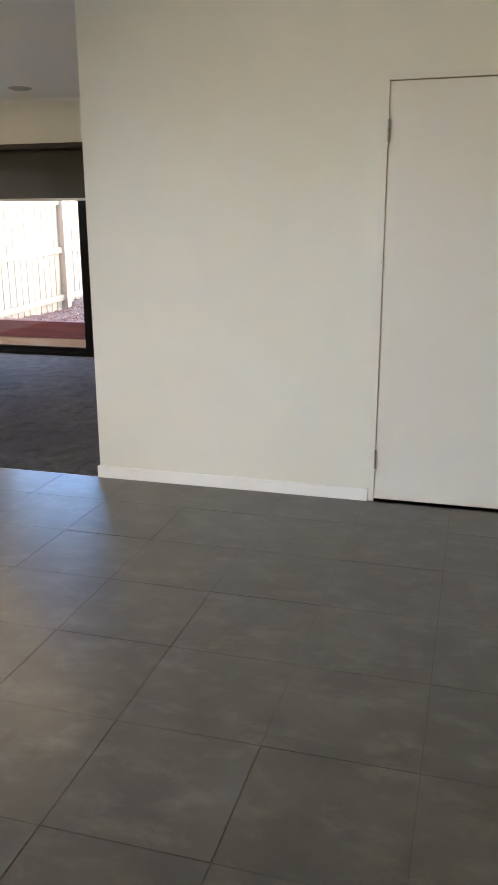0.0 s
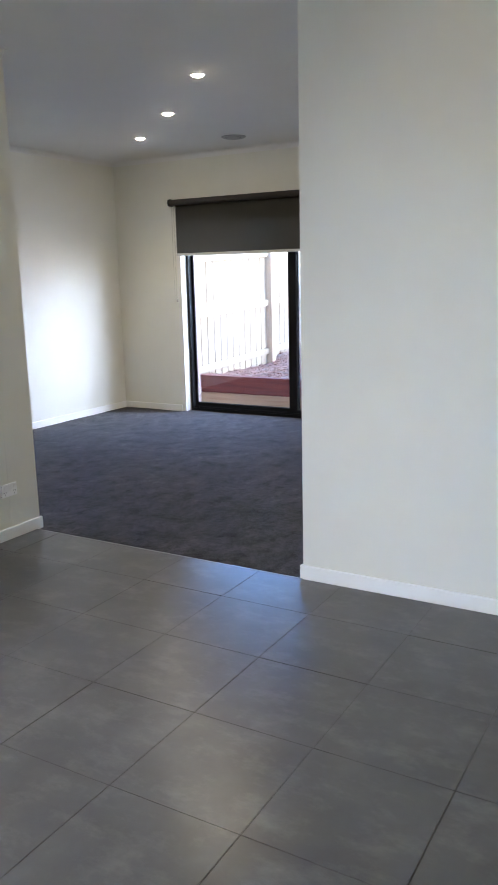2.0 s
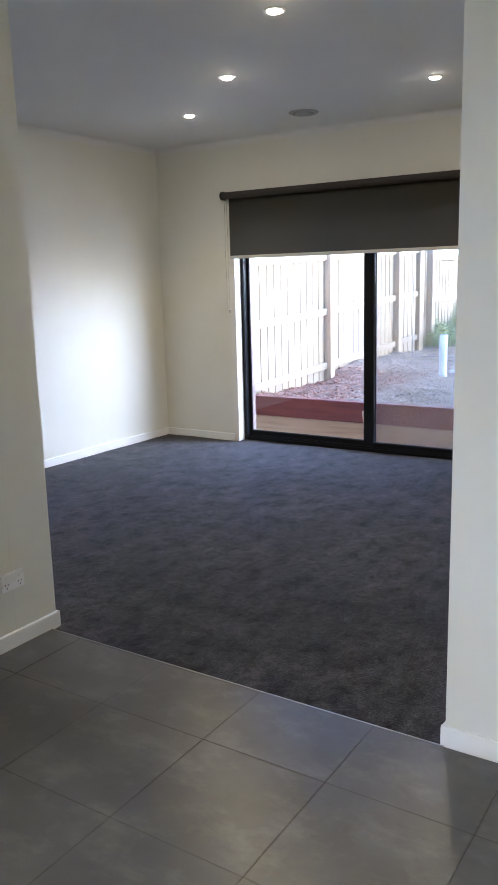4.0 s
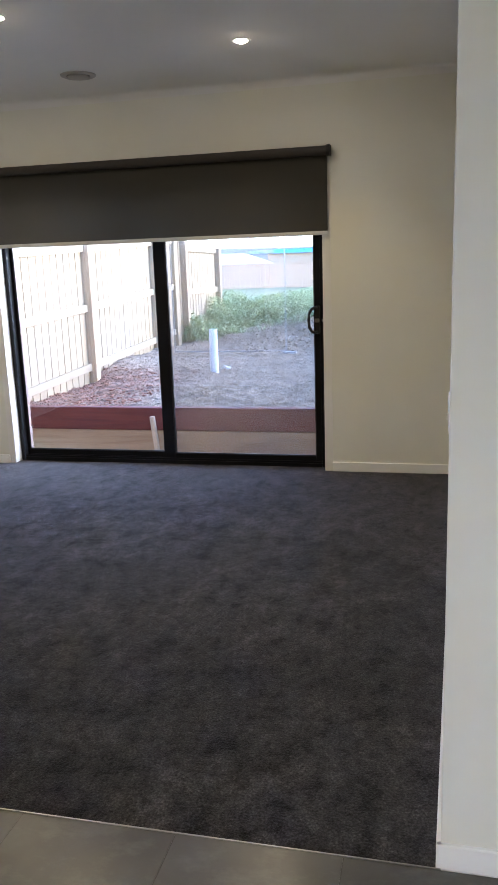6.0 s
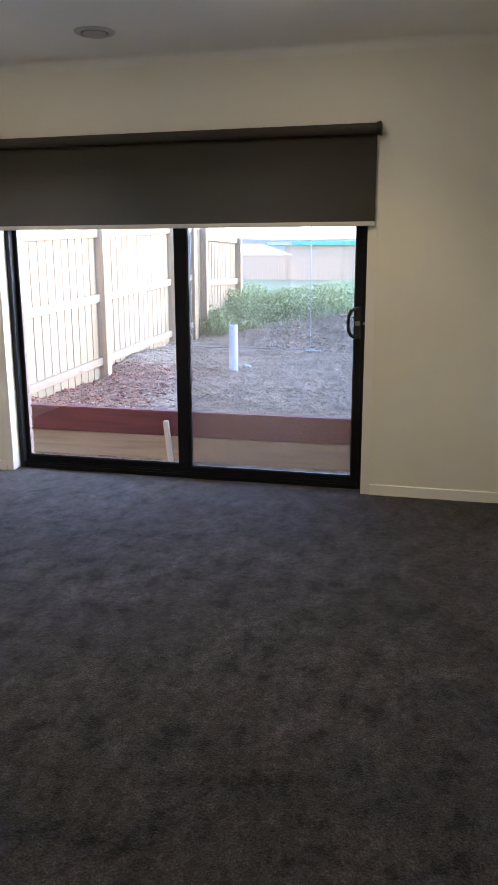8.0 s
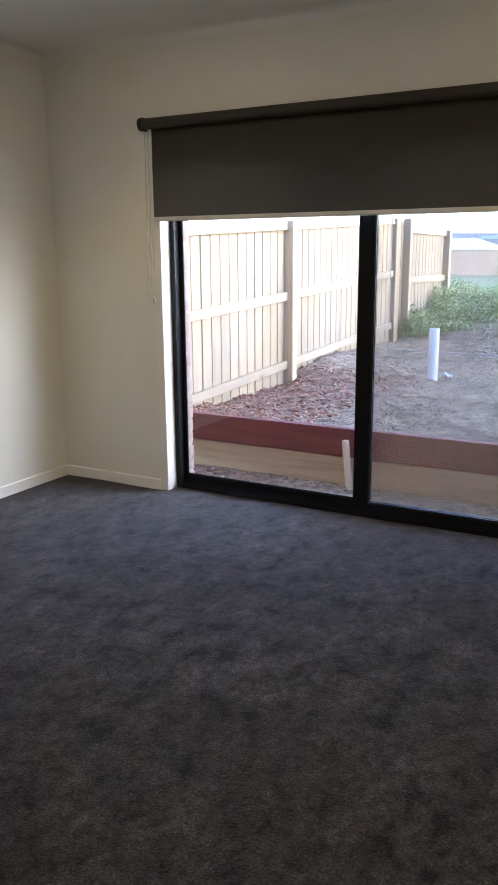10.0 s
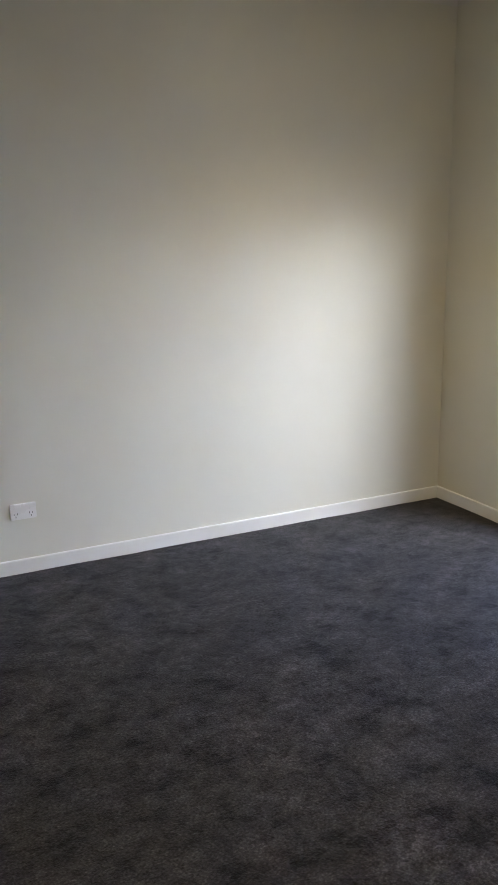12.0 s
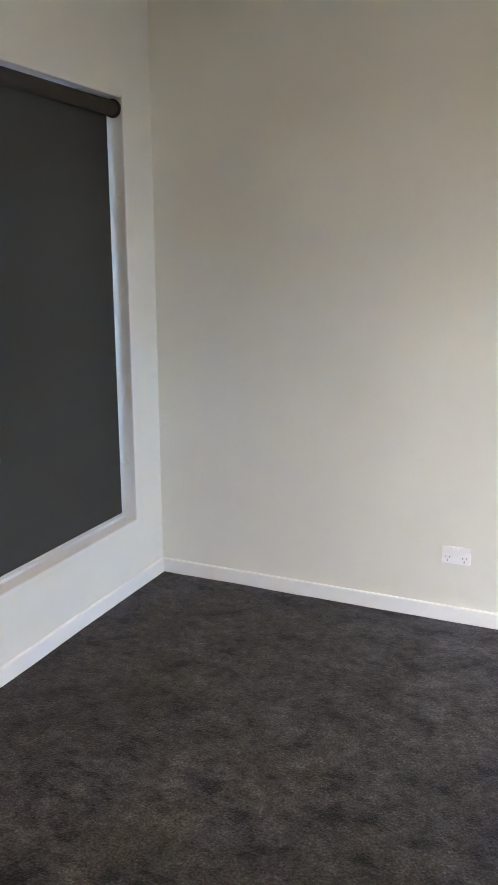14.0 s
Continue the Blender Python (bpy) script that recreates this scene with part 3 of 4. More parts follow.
part("window_frame", boxes((WX0, WX0 + 0.04, YW - 0.20, YW - 0.13, WZ0, WZ1), (WX1 - 0.04, WX1, YW - 0.20, YW - 0.13, WZ0, WZ1), (WX0 + 0.04, WX1 - 0.04, YW - 0.20, YW - 0.13, WZ0, WZ0 + 0.05), (WX0 + 0.04, WX1 - 0.04, YW - 0.20, YW - 0.13, WZ1 - 0.05, WZ1)), ALUMINIUM, window)
p = part("pane", box(WX0 + 0.04, WX1 - 0.04, YW - 0.168, YW - 0.162, WZ0 + 0.05, WZ1 - 0.05), GLASS, window)
p.visible_shadow = False
part("window_sill", boxes((WX0, WX1, YW - 0.13, YW + 0.003, WZ0 - 0.0, WZ0 + 0.018), bevel=0.002), REVEAL, window)
part("lining", boxes((WX0, WX0 + 0.016, YW - 0.13, YW + 0.003, WZ0 + 0.018, WZ1), (WX1 - 0.016, WX1, YW - 0.13, YW + 0.003, WZ0 + 0.018, WZ1), (WX0 + 0.016, WX1 - 0.016, YW - 0.13, YW + 0.003, WZ1 - 0.016, WZ1), bevel=0.002), REVEAL, window)


# ---- roller blinds ----
def roller_blind(at, width, drop, label, flip=1, chain=True, inset=0.055, inset_far=0.024):
    """Origin at the middle of the tube; the fabric falls on the wall side of the roll."""
    b = thing("roller_blind", label, "roller blind", at, "roller blinds", 0 if flip > 0 else 180)
    h = width / 2
    bm = bmesh.new()
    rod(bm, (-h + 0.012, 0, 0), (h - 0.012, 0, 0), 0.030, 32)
    part("roll", bm, FABRIC_BACK_SHADED, b, "fabric rolled round the tube", True)
    bm = bmesh.new()
    n, zs = 24, [0.0 - drop * k / 14 for k in range(15)]
    grid = [[bm.verts.new((-h + inset + (width - inset - inset_far) * i / n, 0.026 + 0.002 * math.sin(3 * i / n) * (k / 14), z)) for i in range(n + 1)] for k, z in enumerate(zs)]
    for k in range(14):
        for i in range(n):
            bm.faces.new((grid[k][i], grid[k][i + 1], grid[k + 1][i + 1], grid[k + 1][i]))
    bmesh.ops.solidify(bm, geom=bm.faces[:], thickness=0.0012)
    part("fabric", bm, FABRIC, b, "dark brown-grey blockout fabric")
    part("bottom_rail", box(-h + inset - 0.004, h - inset_far + 0.004, 0.016, 0.034, -drop - 0.024, -drop + 0.002, bevel=0.006), ALU_RAIL, b, "pale aluminium bottom rail")
    for s in (-1, 1):
        bm = bmesh.new()
        rod(bm, (s * (h - 0.022), 0, 0), (s * h, 0, 0), 0.036, 28)
        add_box(bm, *sorted((s * (h - 0.006), s * (h + 0.0015))), -0.030 if s > 0 else 0.0, 0.056, -0.034, 0.036, bevel=0.002)
        add_box(bm, *sorted((s * (h + 0.0015), s * (h + 0.004))), -0.012, 0.020, -0.012, 0.014, bevel=0.001)
        part("bracket", bm, PLASTIC_BLACK, b, "black end bracket", True)
    if chain:
        cx = -h + 0.035
        pts = [(cx - 0.012, 0.0, 0.03)]
        pts += [(cx - 0.012 + 0.002 * math.sin(k), 0.002, -0.03 - 0.93 * k / 10) for k in range(11)]
        pts += [(cx, 0.002, -0.985)] + [(cx + 0.012 + 0.002 * math.sin(k * 1.3), 0.004, -0.96 + 0.93 * k / 10) for k in range(11)]
        chain_loop = part("chain", tube_path(pts, 0.0016, 6), CORD, b, "beige bead chain")
        part("chain_tensioner", box(cx - 0.008, cx + 0.008, 0.022, 0.04, -1.005, -0.978, bevel=0.003), CORD, chain_loop)
    return b


roller_blind((1.222, -0.056, 2.178), 2.60, 0.51, "dark brown-grey roller blind, a quarter down over the sliding door")
roller_blind(((WX0 + WX1) / 2, YW - 0.038, 2.086), WX1 - WX0 - 0.014, 1.728, "dark grey roller blind drawn fully down in the window", -1, False, 0.024)


# ---- lamps and ceiling fixtures ----
def downlight(x, y):
    d = thing("downlight", "round white recessed LED downlight in the ceiling, lit", "downlight", (x, y, H), "ceiling downlights")
    part("trim_ring", lathe([(0.034, -0.0005), (0.034, -0.003), (0.044, -0.006), (0.052, -0.0035), (0.053, -0.0005)], 36), PLASTIC_WHITE, d, "", True)
    # disc domed below the ceiling, its shape standing in for bloom
    part("diffuser", lathe([(0.001, -0.015), (0.014, -0.0135), (0.025, -0.010), (0.0325, -0.0055), (0.0335, -0.001)], 32), LED, d, "glowing frosted disc")
    lamp = bpy.data.lights.new("downlight_lamp", "SPOT")
    lamp.energy, lamp.color, lamp.spot_size, lamp.spot_blend, lamp.shadow_soft_size = LAMP_WATTS, (1.0, 0.79, 0.42), radians(125), 0.7, 0.03
    new("downlight_lamp", lamp).matrix_world = pose(x, y, H - 0.012)


for x, y in ((0.32, -1.02), (2.17, -0.98), (1.17, -1.78), (2.02, -2.65)):
    downlight(x, y)

vent = thing("ceiling_vent", "round grey heating vent in the ceiling", "air vent", (1.03, -0.58, H))
part("outer_ring", lathe([(0.072, -0.0005), (0.074, -0.010), (0.092, -0.013), (0.108, -0.006), (0.110, -0.0005)], 40), VENT_PAINT, vent, "", True)
part("dish", lathe([(0.001, -0.024), (0.035, -0.023), (0.058, -0.018), (0.066, -0.012), (0.066, -0.008), (0.001, -0.010)], 40), VENT_PAINT, vent, "", True)
part("throat_shade", lathe([(0.073, -0.0015), (0.073, -0.0005)], 32), GAP_SHADE, vent)
bm = bmesh.new()
rod(bm, (0, 0, -0.0005), (0, 0, -0.012), 0.008, 10)
part("spindle", bm, STEEL, vent)


# ---- wall plates ----
def power_point(at, turn, label):
    """A double power point on a wall; local y points into the room, its back at y = 0."""
    o = thing("power_point", label, "power point", at, "power points", turn)
    part("plate", box(-0.0585, 0.0585, 0.0, 0.0125, -0.0365, 0.0365, bevel=0.003), PLASTIC_WHITE, o, "", True)
    for s in (-1, 1):
        part("switch", box(s * 0.034 - 0.007, s * 0.034 + 0.007, 0.0125, 0.0165, 0.010, 0.026, bevel=0.0015), PLASTIC_WHITE, o)
        part("sockets", boxes(*[(s * 0.034 + a - 0.0012, s * 0.034 + a + 0.0012, 0.0122, 0.0131, z, z + 0.008) for a, z in ((-0.007, -0.012), (0.007, -0.012), (0.0, -0.026))]), GAP_SHADE, o, "socket slots as near-black bars for their shade")
    return o


power_point((XL, -2.35, 0.295), -90, "white double power point low on the side wall")
power_point((XH, -3.975, 0.285), -90, "white double power point low on the hall wall")
xr = lambda y: XR0 + (XR1 - XR0) * (y - YP) / -YP
power_point((xr(-2.0), -2.0, 0.30), 91.3, "white double power point low on the wall beside the sliding door")
sw = thing("light_switch", "white light switch plate at hand height", "light switch", (xr(-3.25), -3.25, 1.04), "", 91.3)
part("plate", box(-0.036, 0.036, 0.0, 0.009, -0.0585, 0.0585, bevel=0.003), PLASTIC_WHITE, sw, "", True)
part("rocker", box(-0.007, 0.007, 0.009, 0.014, -0.02, 0.0, bevel=0.0015), PLASTIC_WHITE, sw)

# ---- yard ----
YS = 1.30   # face of the sleeper wall


def smooth_step(a, b, x):
    t = min(1, max(0, (x - a) / (b - a)))
    return t * t * (3 - 2 * t)


def ground_height(x, y):
    if y < YS + 0.06:
        return -0.21 + 0.012 * noise.noise(Vector((x * 4, y * 4, 0)))
    z = 0.155 + 0.05 * noise.noise(Vector((x * 0.8, y * 0.8, 1))) + 0.045 * noise.noise(Vector((x * 2.6, y * 2.6, 2))) + 0.03 * noise.noise(Vector((x * 7, y * 7, 4))) + (0.02 * noise.noise(Vector((x * 14, y * 14, 5))) if y < 8 else 0)
    near = smooth_step(YS + 0.06, YS + 0.5, y)
    z = 0.165 + (z - 0.165) * near
    # spoil heaped along the fence
    z += 0.07 * math.exp(-((x + 1.15) / 0.55) ** 2) * smooth_step(3.6, 4.6, y) * (1 - smooth_step(5.5, 8.0, y))
    z -= 0.07 * math.exp(-((x + 1.10) / 0.35) ** 2) * smooth_step(1.36, 1.7, y) * (1 - smooth_step(3.6, 4.4, y))
    # clods and brush heaped before the bank
    z += 0.16 * math.exp(-((x - 1.5) / 1.1) ** 2 - ((y - 7.7) / 0.7) ** 2) * (1 + 0.8 * noise.noise(Vector((x * 3, y * 3, 11))))
    # weedy bank behind the yard, then the land falls away
    bank = smooth_step(6.2, 9.5, y + 0.45 * math.sin(x * 1.3)) * (1 - smooth_step(13, 34, y))
    z += bank * (0.30 + 0.16 * noise.noise(Vector((x * 0.5, y * 0.5, 7))) + 0.10 * noise.noise(Vector((x * 1.7, y * 1.7, 8))))
    z -= 0.70 * smooth_step(12, 45, y)
    z += 11.5 * smooth_step(170, 420, y) * (1 - 0.75 * smooth_step(-60, 110, x)) * (0.9 + 0.12 * noise.noise(Vector((x * 0.02, y * 0.02, 3))))
    return z


def ground_sheet():
    def steps(*spans):
        out = []
        for a, b, n in spans:
            out += [a + (b - a) * i / n for i in range(n)]
        return out + [spans[-1][1]]
    xs = steps((-1600, -200, 6), (-200, -30, 10), (-30, -4, 14), (-4, -1.6, 8), (-1.6, 3.6, 120), (3.6, 8, 24), (8, 40, 18), (40, 220, 12), (220, 1600, 6))
    ys = steps((-1600, -60, 5), (-60, 0, 8), (0, 1.28, 16), (1.28, 1.37, 2), (1.37, 7.0, 130), (7.0, 16, 60), (16, 50, 26), (50, 450, 30), (450, 2600, 6))
    bm = bmesh.new()
    grid = [[bm.verts.new((x, y, ground_height(x, y) if y > 0 else -0.26)) for x in xs] for y in ys]
    for a, b in zip(grid, grid[1:]):
        for i in range(len(xs) - 1):
            bm.faces.new((a[i], a[i + 1], b[i + 1], b[i]))
    return bm


structure("ground", ground_sheet(), SOIL, "bare dug soil yard running out to a weedy bank and distant land", "ground").data.shade_smooth()


def lumps(name, spots, material, label, category, squash=0.7):
    """Many small broken clods in one mesh."""
    rng = random.Random(11)
    ico = bmesh.new()
    bmesh.ops.create_icosphere(ico, subdivisions=1, radius=1)
    ico.verts.ensure_lookup_table()
    vs, fs = [v.co.copy() for v in ico.verts], [[v.index for v in f.verts] for f in ico.faces]
    ico.free()
    verts, faces = [], []
    for x, y, r in spots:
        o, z, turn = len(verts), ground_height(x, y), Euler((rng.random() * 6, rng.random() * 6, rng.random() * 6)).to_matrix()
        for p in vs:
            q = turn @ (p * r * rng.uniform(0.5, 1.4))
            verts.append((x + q.x, y + q.y, z + q.z * squash + r * 0.15))
        faces += [[i + o for i in f] for f in fs]
    me = bpy.data.meshes.new(name)
    me.from_pydata(verts, [], faces)
    me.materials.append(material)
    return tagged(new(name, me), label, category, kind="stuff")


rng = random.Random(5)
spots = []
while len(spots) < 9000:
    y = YS + 0.1 + 6.0 * rng.random() ** 1.2
    x = rng.uniform(-1.1, 3.8)
    if noise.noise(Vector((x * 1.1, y * 1.1, 5))) > -0.15 or rng.random() < 0.2:
        spots.append((x, y, 0.003 + 0.014 * rng.random() ** 4))
lumps("soil_clods", spots, CLOD, "loose grey-brown clods of soil across the yard", "soil")
spots = []
while len(spots) < 3000:
    x, y = -1.05 + 1.35 * rng.random() ** 1.3, YS + 0.1 + 2.9 * rng.random()
    spots.append((x, y, 0.004 + 0.019 * rng.random() ** 3))
lumps("red_clods", spots, CLOD_RED, "red-brown clay clods heaped by the fence", "soil")
spots = [(rng.uniform(-1.0, 3.6), rng.uniform(0.3, YS - 0.02), 0.006 + 0.014 * rng.random() ** 2) for _ in range(1400)]
lumps("gravel_strip", spots, CLOD, "grey crushed gravel at the foot of the sleepers", "gravel")
spots = [(rng.uniform(0.2, 3.4), rng.uniform(6.2, 8.4), 0.006 + 0.032 * rng.random() ** 4) for _ in range(3200)]
lumps("rubble_clods", spots, CLOD, "heaped clods and stones on the bank", "soil")


def sleeper(name, z0, z1, material, label, x0=-1.02, x1=6.6, y=YS):
    return tagged(part(name, box(x0, x1, y, y + 0.075, z0, z1, bevel=0.006), material), label, "sleeper", "sleeper wall")


sleeper("timber_sleeper", 0.0, 0.21, SLEEPER_RED, "red-stained timber sleeper laid on a raw one", y=YS - 0.004)
sleeper("timber_sleeper", -0.22, -0.004, SLEEPER_RAW, "raw pale timber sleeper on the gravel")
stake = part("timber_stake", box(-0.021, 0.021, -0.02, 0.021, -0.24, 0.14, bevel=0.004), STAKE)
stake.matrix_basis = pose(0.70, YS - 0.045, 0, 5, -4, 0)
tagged(stake, "short pale timber stake leaning against the sleepers", "stake")
tagged(part("timber_stake", box(1.72, 1.76, YS + 0.076, YS + 0.112, -0.1, 0.19, bevel=0.004), STAKE), "short pale timber stake behind the sleepers", "stake")

# brick jamb outside the sliding door, left as a thing of pieces
half = mesh_of("brick", box(-0.115, 0.115, -0.055, 0.055, -0.038, 0.038, bevel=0.003), BRICK)
for k in range(27):
    ob = new("brick", half)
    ob.parent = wall_north
    ob.location = (-0.010 - 0.115 + 0.0015 * ((k * 7) % 5 - 2), 0.262, -0.15 + 0.086 * k)
structure("brick_mortar", box(-0.2, -0.018, 0.212, 0.312, -0.2, 2.2), MORTAR, "pale mortar between the bricks", "mortar")

# ---- paling fence ----
FX = -1.03


def fence_top(y):
    return 1.70 + 0.043 * (y - 2.0)


def fence_bay(y0, y1, label, top, rails, dz=0.0, foot=-0.05):
    """Palings on the far side, three rails on the yard side, sloping with the ground."""
    f = thing("paling_fence", label, "fence", (FX, y0, 0), "fence bays")
    n, span = max(1, round((y1 - y0) / 0.165)), y1 - y0
    rng = random.Random(int(y0 * 100))
    for k in range(n):
        a = span * k / n
        w = span / n - rng.uniform(0.008, 0.018)
        t = top(y0 + a) + rng.uniform(-0.006, 0.006)
        # strip added behind each gap, coloured dark for the shade there
        part("backing_paling", box(-0.050, -0.036, a + w - 0.03, a + w + 0.045, foot, t - 0.02), SHADED_TIMBER, f)
        part("paling", box(-0.018 - rng.uniform(0, 0.004), -0.002, a, a + w, foot, t - 0.002, bevel=0.002), PALING, f)
    slope = (top(y1) - top(y0)) / span
    for z, hgt in rails:
        bm = bmesh.new()
        lo, hi = top(y0) + z, top(y1) + z
        vs = [bm.verts.new(q) for q in ((0, 0, lo), (0.038, 0, lo), (0.038, 0, lo + hgt), (0, 0, lo + hgt), (0, span, hi), (0.038, span, hi), (0.038, span, hi + hgt), (0, span, hi + hgt))]
        for i in ((0, 1, 2, 3), (7, 6, 5, 4), (0, 4, 5, 1), (1, 5, 6, 2), (2, 6, 7, 3), (3, 7, 4, 0)):
            bm.faces.new([vs[j] for j in i])
        bmesh.ops.recalc_face_normals(bm, faces=bm.faces)
        bmesh.ops.bevel(bm, geom=bm.edges[:], offset=0.003, segments=1, affect="EDGES")
        part("rail", bm, RAIL, f)
    return f


def fence_post(y, top, w=0.11, material=None, x=None, label="grey-brown square timber fence post"):
    x = FX + 0.04 if x is None else x
    bm = box(-0.055, 0.055, -w / 2, w / 2, -0.3, top, bevel=0.006)
    ob = part("fence_post", bm, material or POST)
    ob.location = (x, y, 0)
    return tagged(ob, label, "fence post", "fence posts")


RAILS = ((-0.09, 0.09), (-0.81, 0.09), (-1.54, 0.09))
for y0, y1 in ((-0.95, 1.30), (1.41, 3.71), (3.82, 6.10), (6.21, 7.07)):
    fence_bay(y0, y1, "pale new timber paling fence bay with three rails", fence_top, RAILS)
for y in (1.355, 3.765, 6.155):
    fence_post(y, fence_top(y) + 0.01)
fence_post(7.17, 1.91, 0.18, PALING, -1.02, "broad pale timber gate post")
for k in range(3):
    fence_post(7.31 + 0.105 * k, 1.89, 0.09, PALING, -1.08, "brown upright board of the side gate")
fence_post(7.64, 1.92, 0.13, POST, -0.98, "stained brown timber gate post")
low_top = lambda y: 1.81 - 0.012 * (y - 7.7)
fence_bay(7.72, 9.72, "timber paling fence bay hung clear of the weeds", low_top, ((-0.09, 0.09), (-0.82, 0.10), (-1.55, 0.12)), foot=0.22)
fence_post(9.79, 1.80, 0.13, POST, -0.99)
latch = thing("gate_latch", "small galvanised gate latch on the post", "latch", (-0.925, 7.64, 1.02))
part("bolt", box(-0.005, 0.015, -0.10, 0.05, -0.015, 0.015, bevel=0.004), ZINC, latch)
part("keeper", box(-0.005, 0.02, 0.01, 0.04, -0.025, 0.025, bevel=0.004), ZINC, latch)

# unseen boundary added at the end of the sleepers to block low eastern sky
structure("wall_yard_east", box(6.6, 6.65, 0.3, 13.0, -0.3, 1.85), SHADED_TIMBER, "unseen plain boundary added to block low sky light", "wall")

# ---- white drain pipe ----
pipe = thing("drain_pipe", "white plastic drain pipe standing out of the soil", "pipe", (0.43, 4.30, 0.17))
bm = lathe([(0.046, -0.25), (0.052, -0.25), (0.052, 0.50), (0.0515, 0.505), (0.047, 0.505), (0.046, 0.50), (0.046, 0.2), (0.001, 0.19)], 24)
part("tube", bm, PVC, pipe, "", True)
rag = thing("plastic_scrap", "scrap of white plastic on the soil by the pipe", "litter", (0.55, 4.24, 0.19))
part("sheet", tube_path([(0, 0, 0.0), (0.04, -0.03, 0.03), (0.09, -0.05, 0.005), (0.12, -0.09, 0.02)], 0.016, 5), PVC, rag)

# ---- temporary fence panel ----
panel = thing("temporary_fence", "galvanised temporary fence panel across the yard", "fence", (0.2, 6.0, 0.19))
for name, a, b, r in (("upright", (-0.86, 0, 0), (-0.86, 0, 2.05), 0.005), ("upright", (0.85, 0, 0), (0.85, 0, 2.05), 0.007), ("rail", (-0.86, 0, 0.02), (0.85, 0, 0.02), 0.006), ("rail", (-0.86, 0, 2.05), (0.85, 0, 2.05), 0.005)):
    bm = bmesh.new()
    rod(bm, a, b, r, 10)
    part(name, bm, ZINC, panel, "", True)
part("foot", box(0.80, 1.0, -0.03, 0.03, -0.02, 0.012, bevel=0.006), ZINC, panel)
part("clamp", box(0.835, 0.868, -0.015, 0.02, 0.98, 1.01, bevel=0.004), ZINC, panel)


# ---- grass and weeds ----
def grass(name, count, where, tall, label, seed):
    rng = random.Random(seed)
    verts, faces = [], []
    for _ in range(count):
        x, y, s = where(rng)
        z = ground_height(x, y) - 0.02
        h, w, a = tall * s * rng.uniform(0.45, 1.15), rng.uniform(0.002, 0.006) * (1 + y * 0.04), rng.random() * 6.283
        lean, b = rng.uniform(0.2, 1.1) * h, rng.random() * 6.283
        dx, dy, lx, ly, o = math.cos(a) * w, math.sin(a) * w, math.cos(b) * lean, math.sin(b) * lean, len(verts)
        verts += [(x - dx, y - dy, z), (x + dx, y + dy, z), (x + lx * 0.4 + dx * 0.8, y + ly * 0.4 + dy * 0.8, z + h * 0.6), (x + lx * 0.4 - dx * 0.8, y + ly * 0.4 - dy * 0.8, z + h * 0.6), (x + lx, y + ly, z + h)]
        faces += [(o, o + 1, o + 2, o + 3), (o + 3, o + 2, o + 4)]
    me = bpy.data.meshes.new(name)
    me.from_pydata(verts, [], faces)
    me.materials.append(GRASS)
    return tagged(new(name, me), label, "weeds", kind="stuff")


def by_fence(rng):
    while True:
        x, y = -1.0 + abs(rng.gauss(0, 1.5)), rng.uniform(7.3, 12.5)
        n = noise.noise(Vector((x * 1.6, y * 1.3, 6)))
        if n > -0.3 and y > 7.4 + 0.9 * max(0, x + 0.6):
            return x, y, max(0.45, 1.0 - 0.4 * abs(x + 0.9)) * max(0.1, 0.6 + 1.3 * n)


def on_bank(rng):
    while True:
        x, y = rng.uniform(-4, 9), 7.8 + 22 * rng.random() ** 1.6
        n = noise.noise(Vector((x * 0.8, y * 0.6, 9)))
        if n > 0.12 - 0.035 * (y - 8):
            return x, y, 0.75 + 0.7 * n


def over_bank(rng):
    """Low leafy patches across the bank beyond the heaped soil."""
    while True:
        x, y = rng.uniform(-0.6, 4.2), 8.5 + 6.0 * rng.random() ** 1.3
        n = noise.noise(Vector((x * 1.1, y * 0.9, 12)))
        if n > -0.15:
            return x, y, 0.55 + 0.9 * n


def on_heap(rng):
    x, y = rng.gauss(1.6, 0.9), rng.gauss(7.7, 0.45)
    return x, y, 0.6 + 0.8 * noise.noise(Vector((x * 2, y * 2, 3)))


def leafy(name, count, where, tall, label, seed):
    """Bushy weeds: small broad leaves filling uneven clumps."""
    rng = random.Random(seed)
    verts, faces = [], []
    for _ in range(count):
        x, y, s = where(rng)
        z = ground_height(x, y) + tall * s * rng.random() ** 0.8
        turn = Euler((rng.uniform(-0.9, 0.9), rng.uniform(-0.9, 0.9), rng.random() * 6.283)).to_matrix()
        n, w, o = rng.uniform(0.03, 0.085), rng.uniform(0.010, 0.024), len(verts)
        for p in ((0, 0, 0), (w, n * 0.45, 0.008), (0, n, -0.012), (-w, n * 0.45, 0.008)):
            q = turn @ Vector(p)
            verts.append((x + q.x, y + q.y, z + q.z))
        faces += [(o, o + 1, o + 2), (o, o + 2, o + 3)]
    me = bpy.data.meshes.new(name)
    me.from_pydata(verts, [], faces)
    me.materials.append(WEED)
    return tagged(new(name, me), label, "weeds", kind="stuff")


def on_field(rng):
    y = 14 + 47 * rng.random()
    return rng.uniform(-7, 5 + 0.5 * y), y, 0.8 + 0.6 * noise.noise(Vector((y * 0.3, y * 0.7, 2)))


leafy("tall_weeds", 15000, by_fence, 0.40, "bushy green weeds growing along the fence foot", 3)
grass("weed_stalks", 5000, by_fence, 0.5, "thin green stalks among the weeds", 8)
leafy("bank_weeds", 16000, over_bank, 0.42, "low light-green weeds spread across the bank", 13)
grass("bank_stalks", 9000, over_bank, 0.34, "tall pale green grass among the bank weeds", 14)
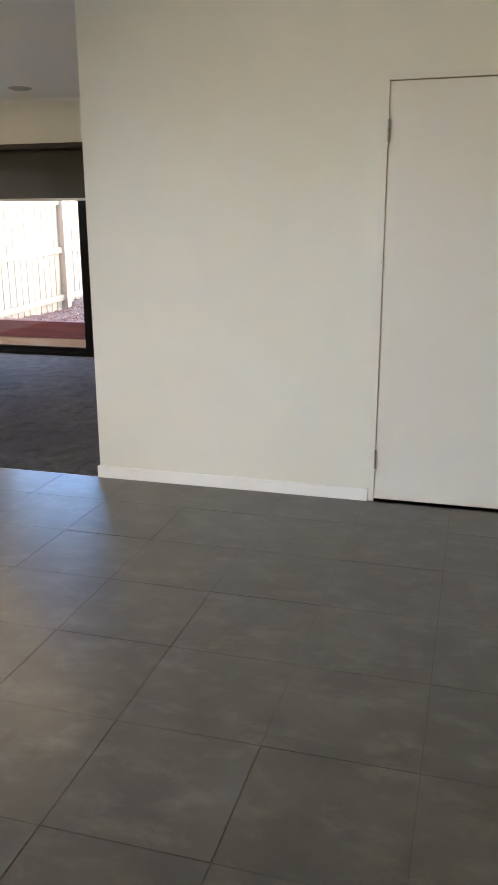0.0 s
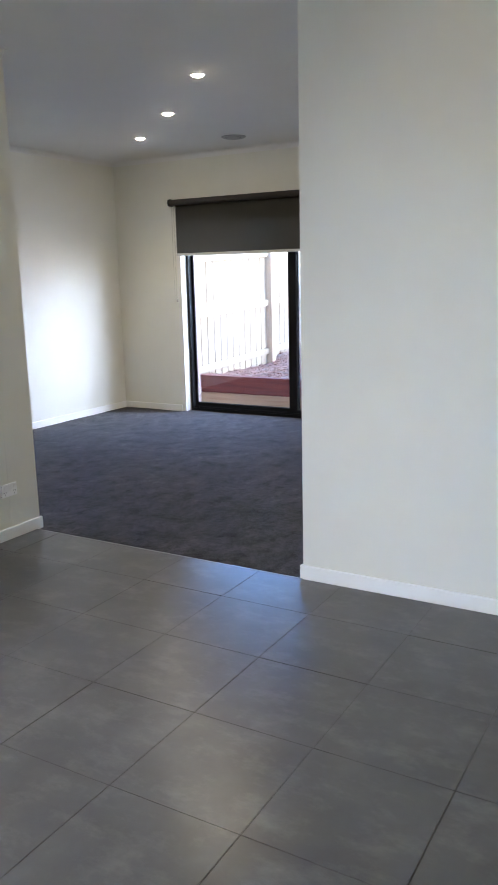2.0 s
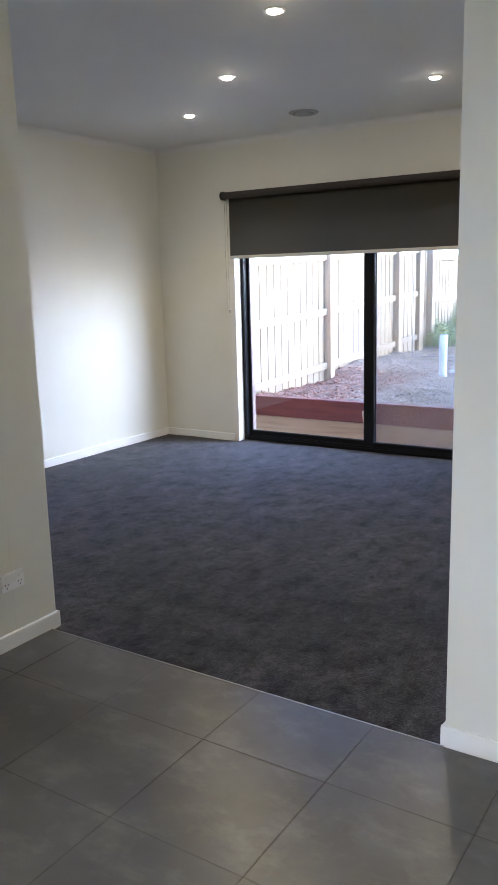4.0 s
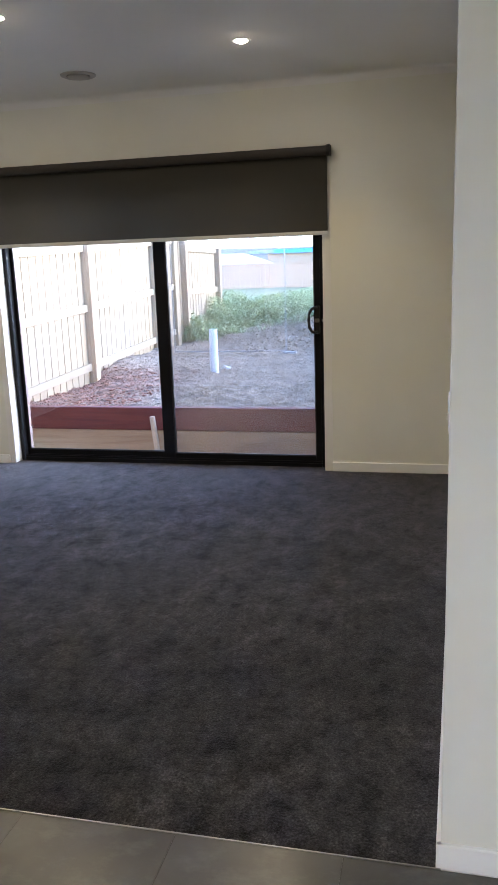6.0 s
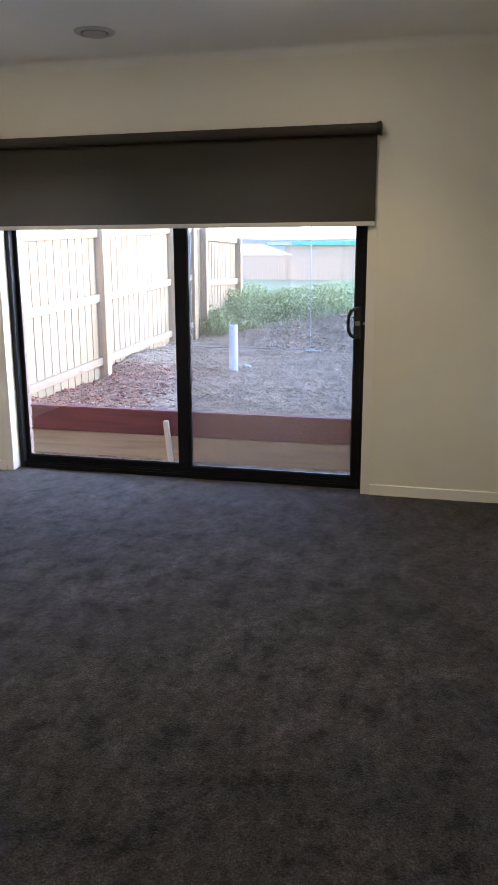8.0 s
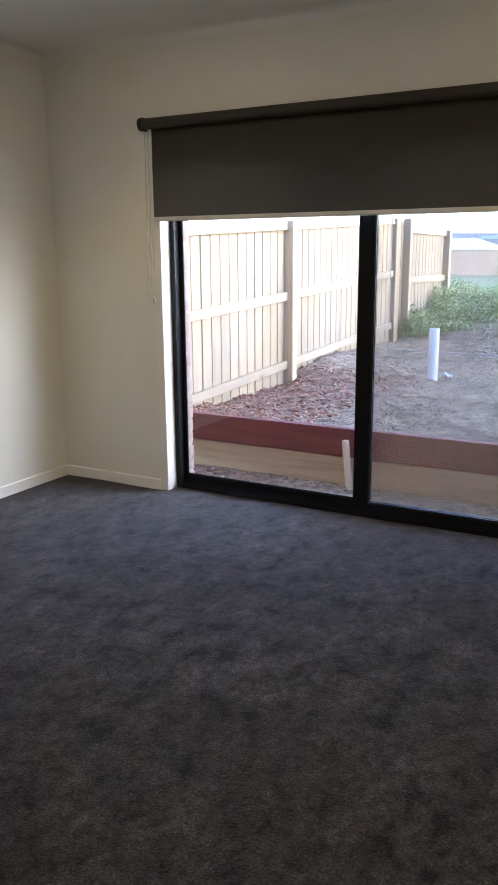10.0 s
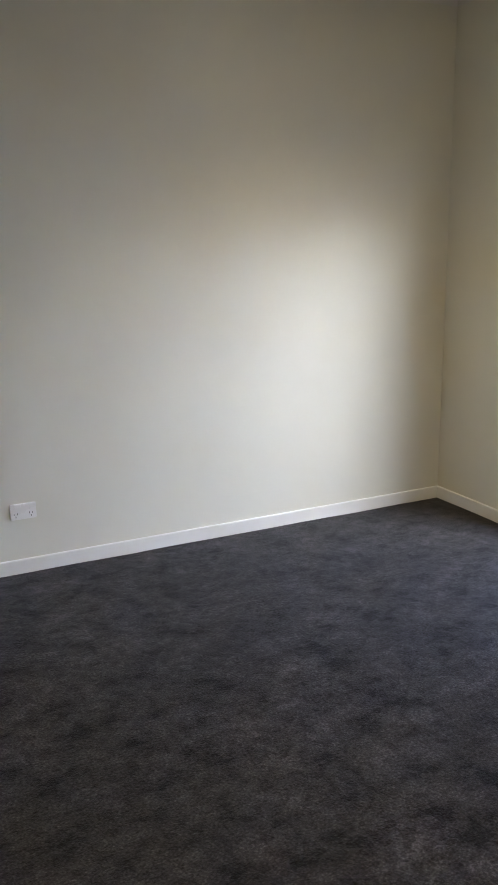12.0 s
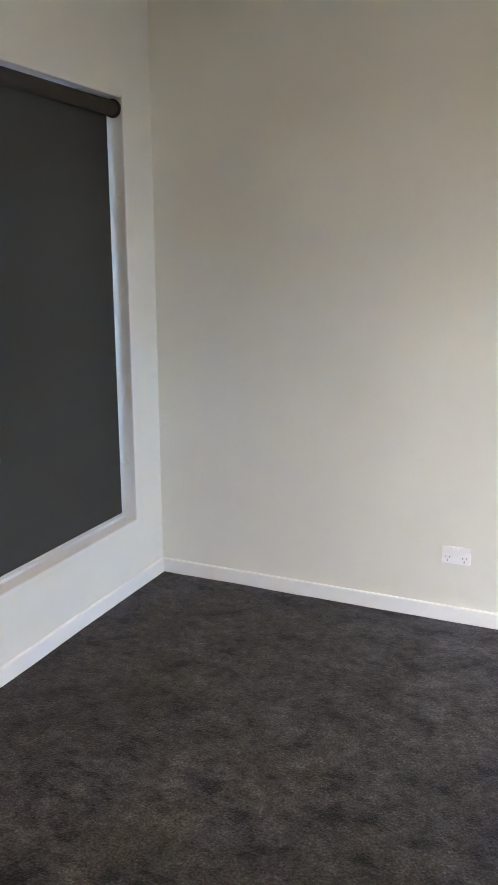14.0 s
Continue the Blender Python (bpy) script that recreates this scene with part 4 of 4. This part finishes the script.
grass("dead_brush", 2500, on_heap, 0.10, "dry straw and dead stalks on the heaped soil", 15).data.materials[0] = STRAW
grass("field_grass", 42000, on_field, 0.20, "pale green grass over the open field", 6)
grass("bank_grass", 52000, on_bank, 0.14, "patchy green and straw grass on the bank", 4)

# ---- distance ----
def far_fence():
    f = thing("boundary_fence", "long timber boundary fence across the far lots", "fence", (0, 62, -0.55))
    verts_boxes, rng = [], random.Random(9)
    for k in range(-60, 150):
        x = k * 0.45
        verts_boxes.append((x, x + 0.43, 0, 0.03, -0.5, 1.98 + rng.uniform(-0.015, 0.015)))
    part("palings", boxes(*verts_boxes), FAR_FENCE, f)["kind"] = "stuff"
    part("capping", box(-27, 67.5, -0.05, 0.06, 1.96, 2.04), FAR_FENCE, f)
    for k in range(12):
        part("post", box(-26 + 7.4 * k, -25.75 + 7.4 * k, -0.1, 0.0, -0.5, 2.10), FAR_FENCE, f)
    return f


far_fence()


def far_house(at, w, d, wall_h, roof_h, roof, label, hip=3.0):
    h = thing("house", label, "house", at, "distant houses")
    part("wall", box(0, w, 0, d, -2.0, wall_h), WALL_FAR, h)
    bm = bmesh.new()
    e = [bm.verts.new(p) for p in ((-0.5, -0.5, wall_h), (w + 0.5, -0.5, wall_h), (w + 0.5, d + 0.5, wall_h), (-0.5, d + 0.5, wall_h))]
    r = [bm.verts.new(p) for p in ((hip, d / 2, wall_h + roof_h), (w - hip, d / 2, wall_h + roof_h))]
    for fc in ((e[0], e[1], r[1], r[0]), (e[2], e[3], r[0], r[1]), (e[1], e[2], r[1]), (e[3], e[0], r[0]), (e[3], e[2], e[1], e[0])):
        bm.faces.new(fc)
    bmesh.ops.recalc_face_normals(bm, faces=bm.faces)
    part("roof", bm, roof, h)
    part("fascia", boxes((-0.52, w + 0.52, -0.56, -0.5, wall_h - 0.25, wall_h + 0.02)), ROOF_PALE, h)
    for k in range(2):
        win = part("window", box(w * (0.25 + 0.4 * k), w * (0.25 + 0.4 * k) + 1.8, -0.04, -0.01, wall_h - 1.9, wall_h - 0.7), ALUMINIUM, h)
    return h


site_house = thing("house", "tan house under construction with a strip of blue sheeting", "house", (-19.9, 104, -1.25), "distant houses")
part("wall", box(0, 34, 0, 10, -2.0, 4.05), WALL_FAR, site_house)
part("roof", box(-2.6, 34.6, -0.6, 10.6, 4.06, 4.5, bevel=0.05), ZINC, site_house)
part("sheeting", box(1.0, 34.4, -0.66, -0.61, 4.04, 4.58), ROOF_BLUE, site_house, "bright blue building wrap")
far_house((-36.0, 90, -1.05), 18, 10, 2.3, 1.6, ROOF_PALE, "low pale-roofed house beyond the boundary fence")

# ---- floor tiles ----
PITCH, GAP, TX, TY = 0.4455, 0.0018, 3.030, -4.146


def tile_mesh(x0, x1, y0, y1):
    return mesh_of("floor_tile", box(x0, x1, y0, y1, -0.010, 0.0, bevel=0.0007), TILE)


full = tile_mesh(GAP / 2, PITCH - GAP / 2, GAP / 2, PITCH - GAP / 2)
short = tile_mesh(GAP / 2, PITCH - GAP / 2, GAP / 2, (YE - 0.003 - TY))
for j in range(-12, 1):
    for i in range(-4, 10):
        x, y = TX + PITCH * i, TY + PITCH * j
        ob = new("floor_tile", short if j == 0 else full)
        ob.parent = tile_floor
        ob.location = (x, y, 0.0004 * ((i * 7 + j * 5) % 3 - 1))
structure("trim_carpet_edge", box(XH, XR0, YE - 0.0035, YE + 0.001, -0.01, 0.002), STEEL, "thin metal strip between carpet and tiles", "floor trim")
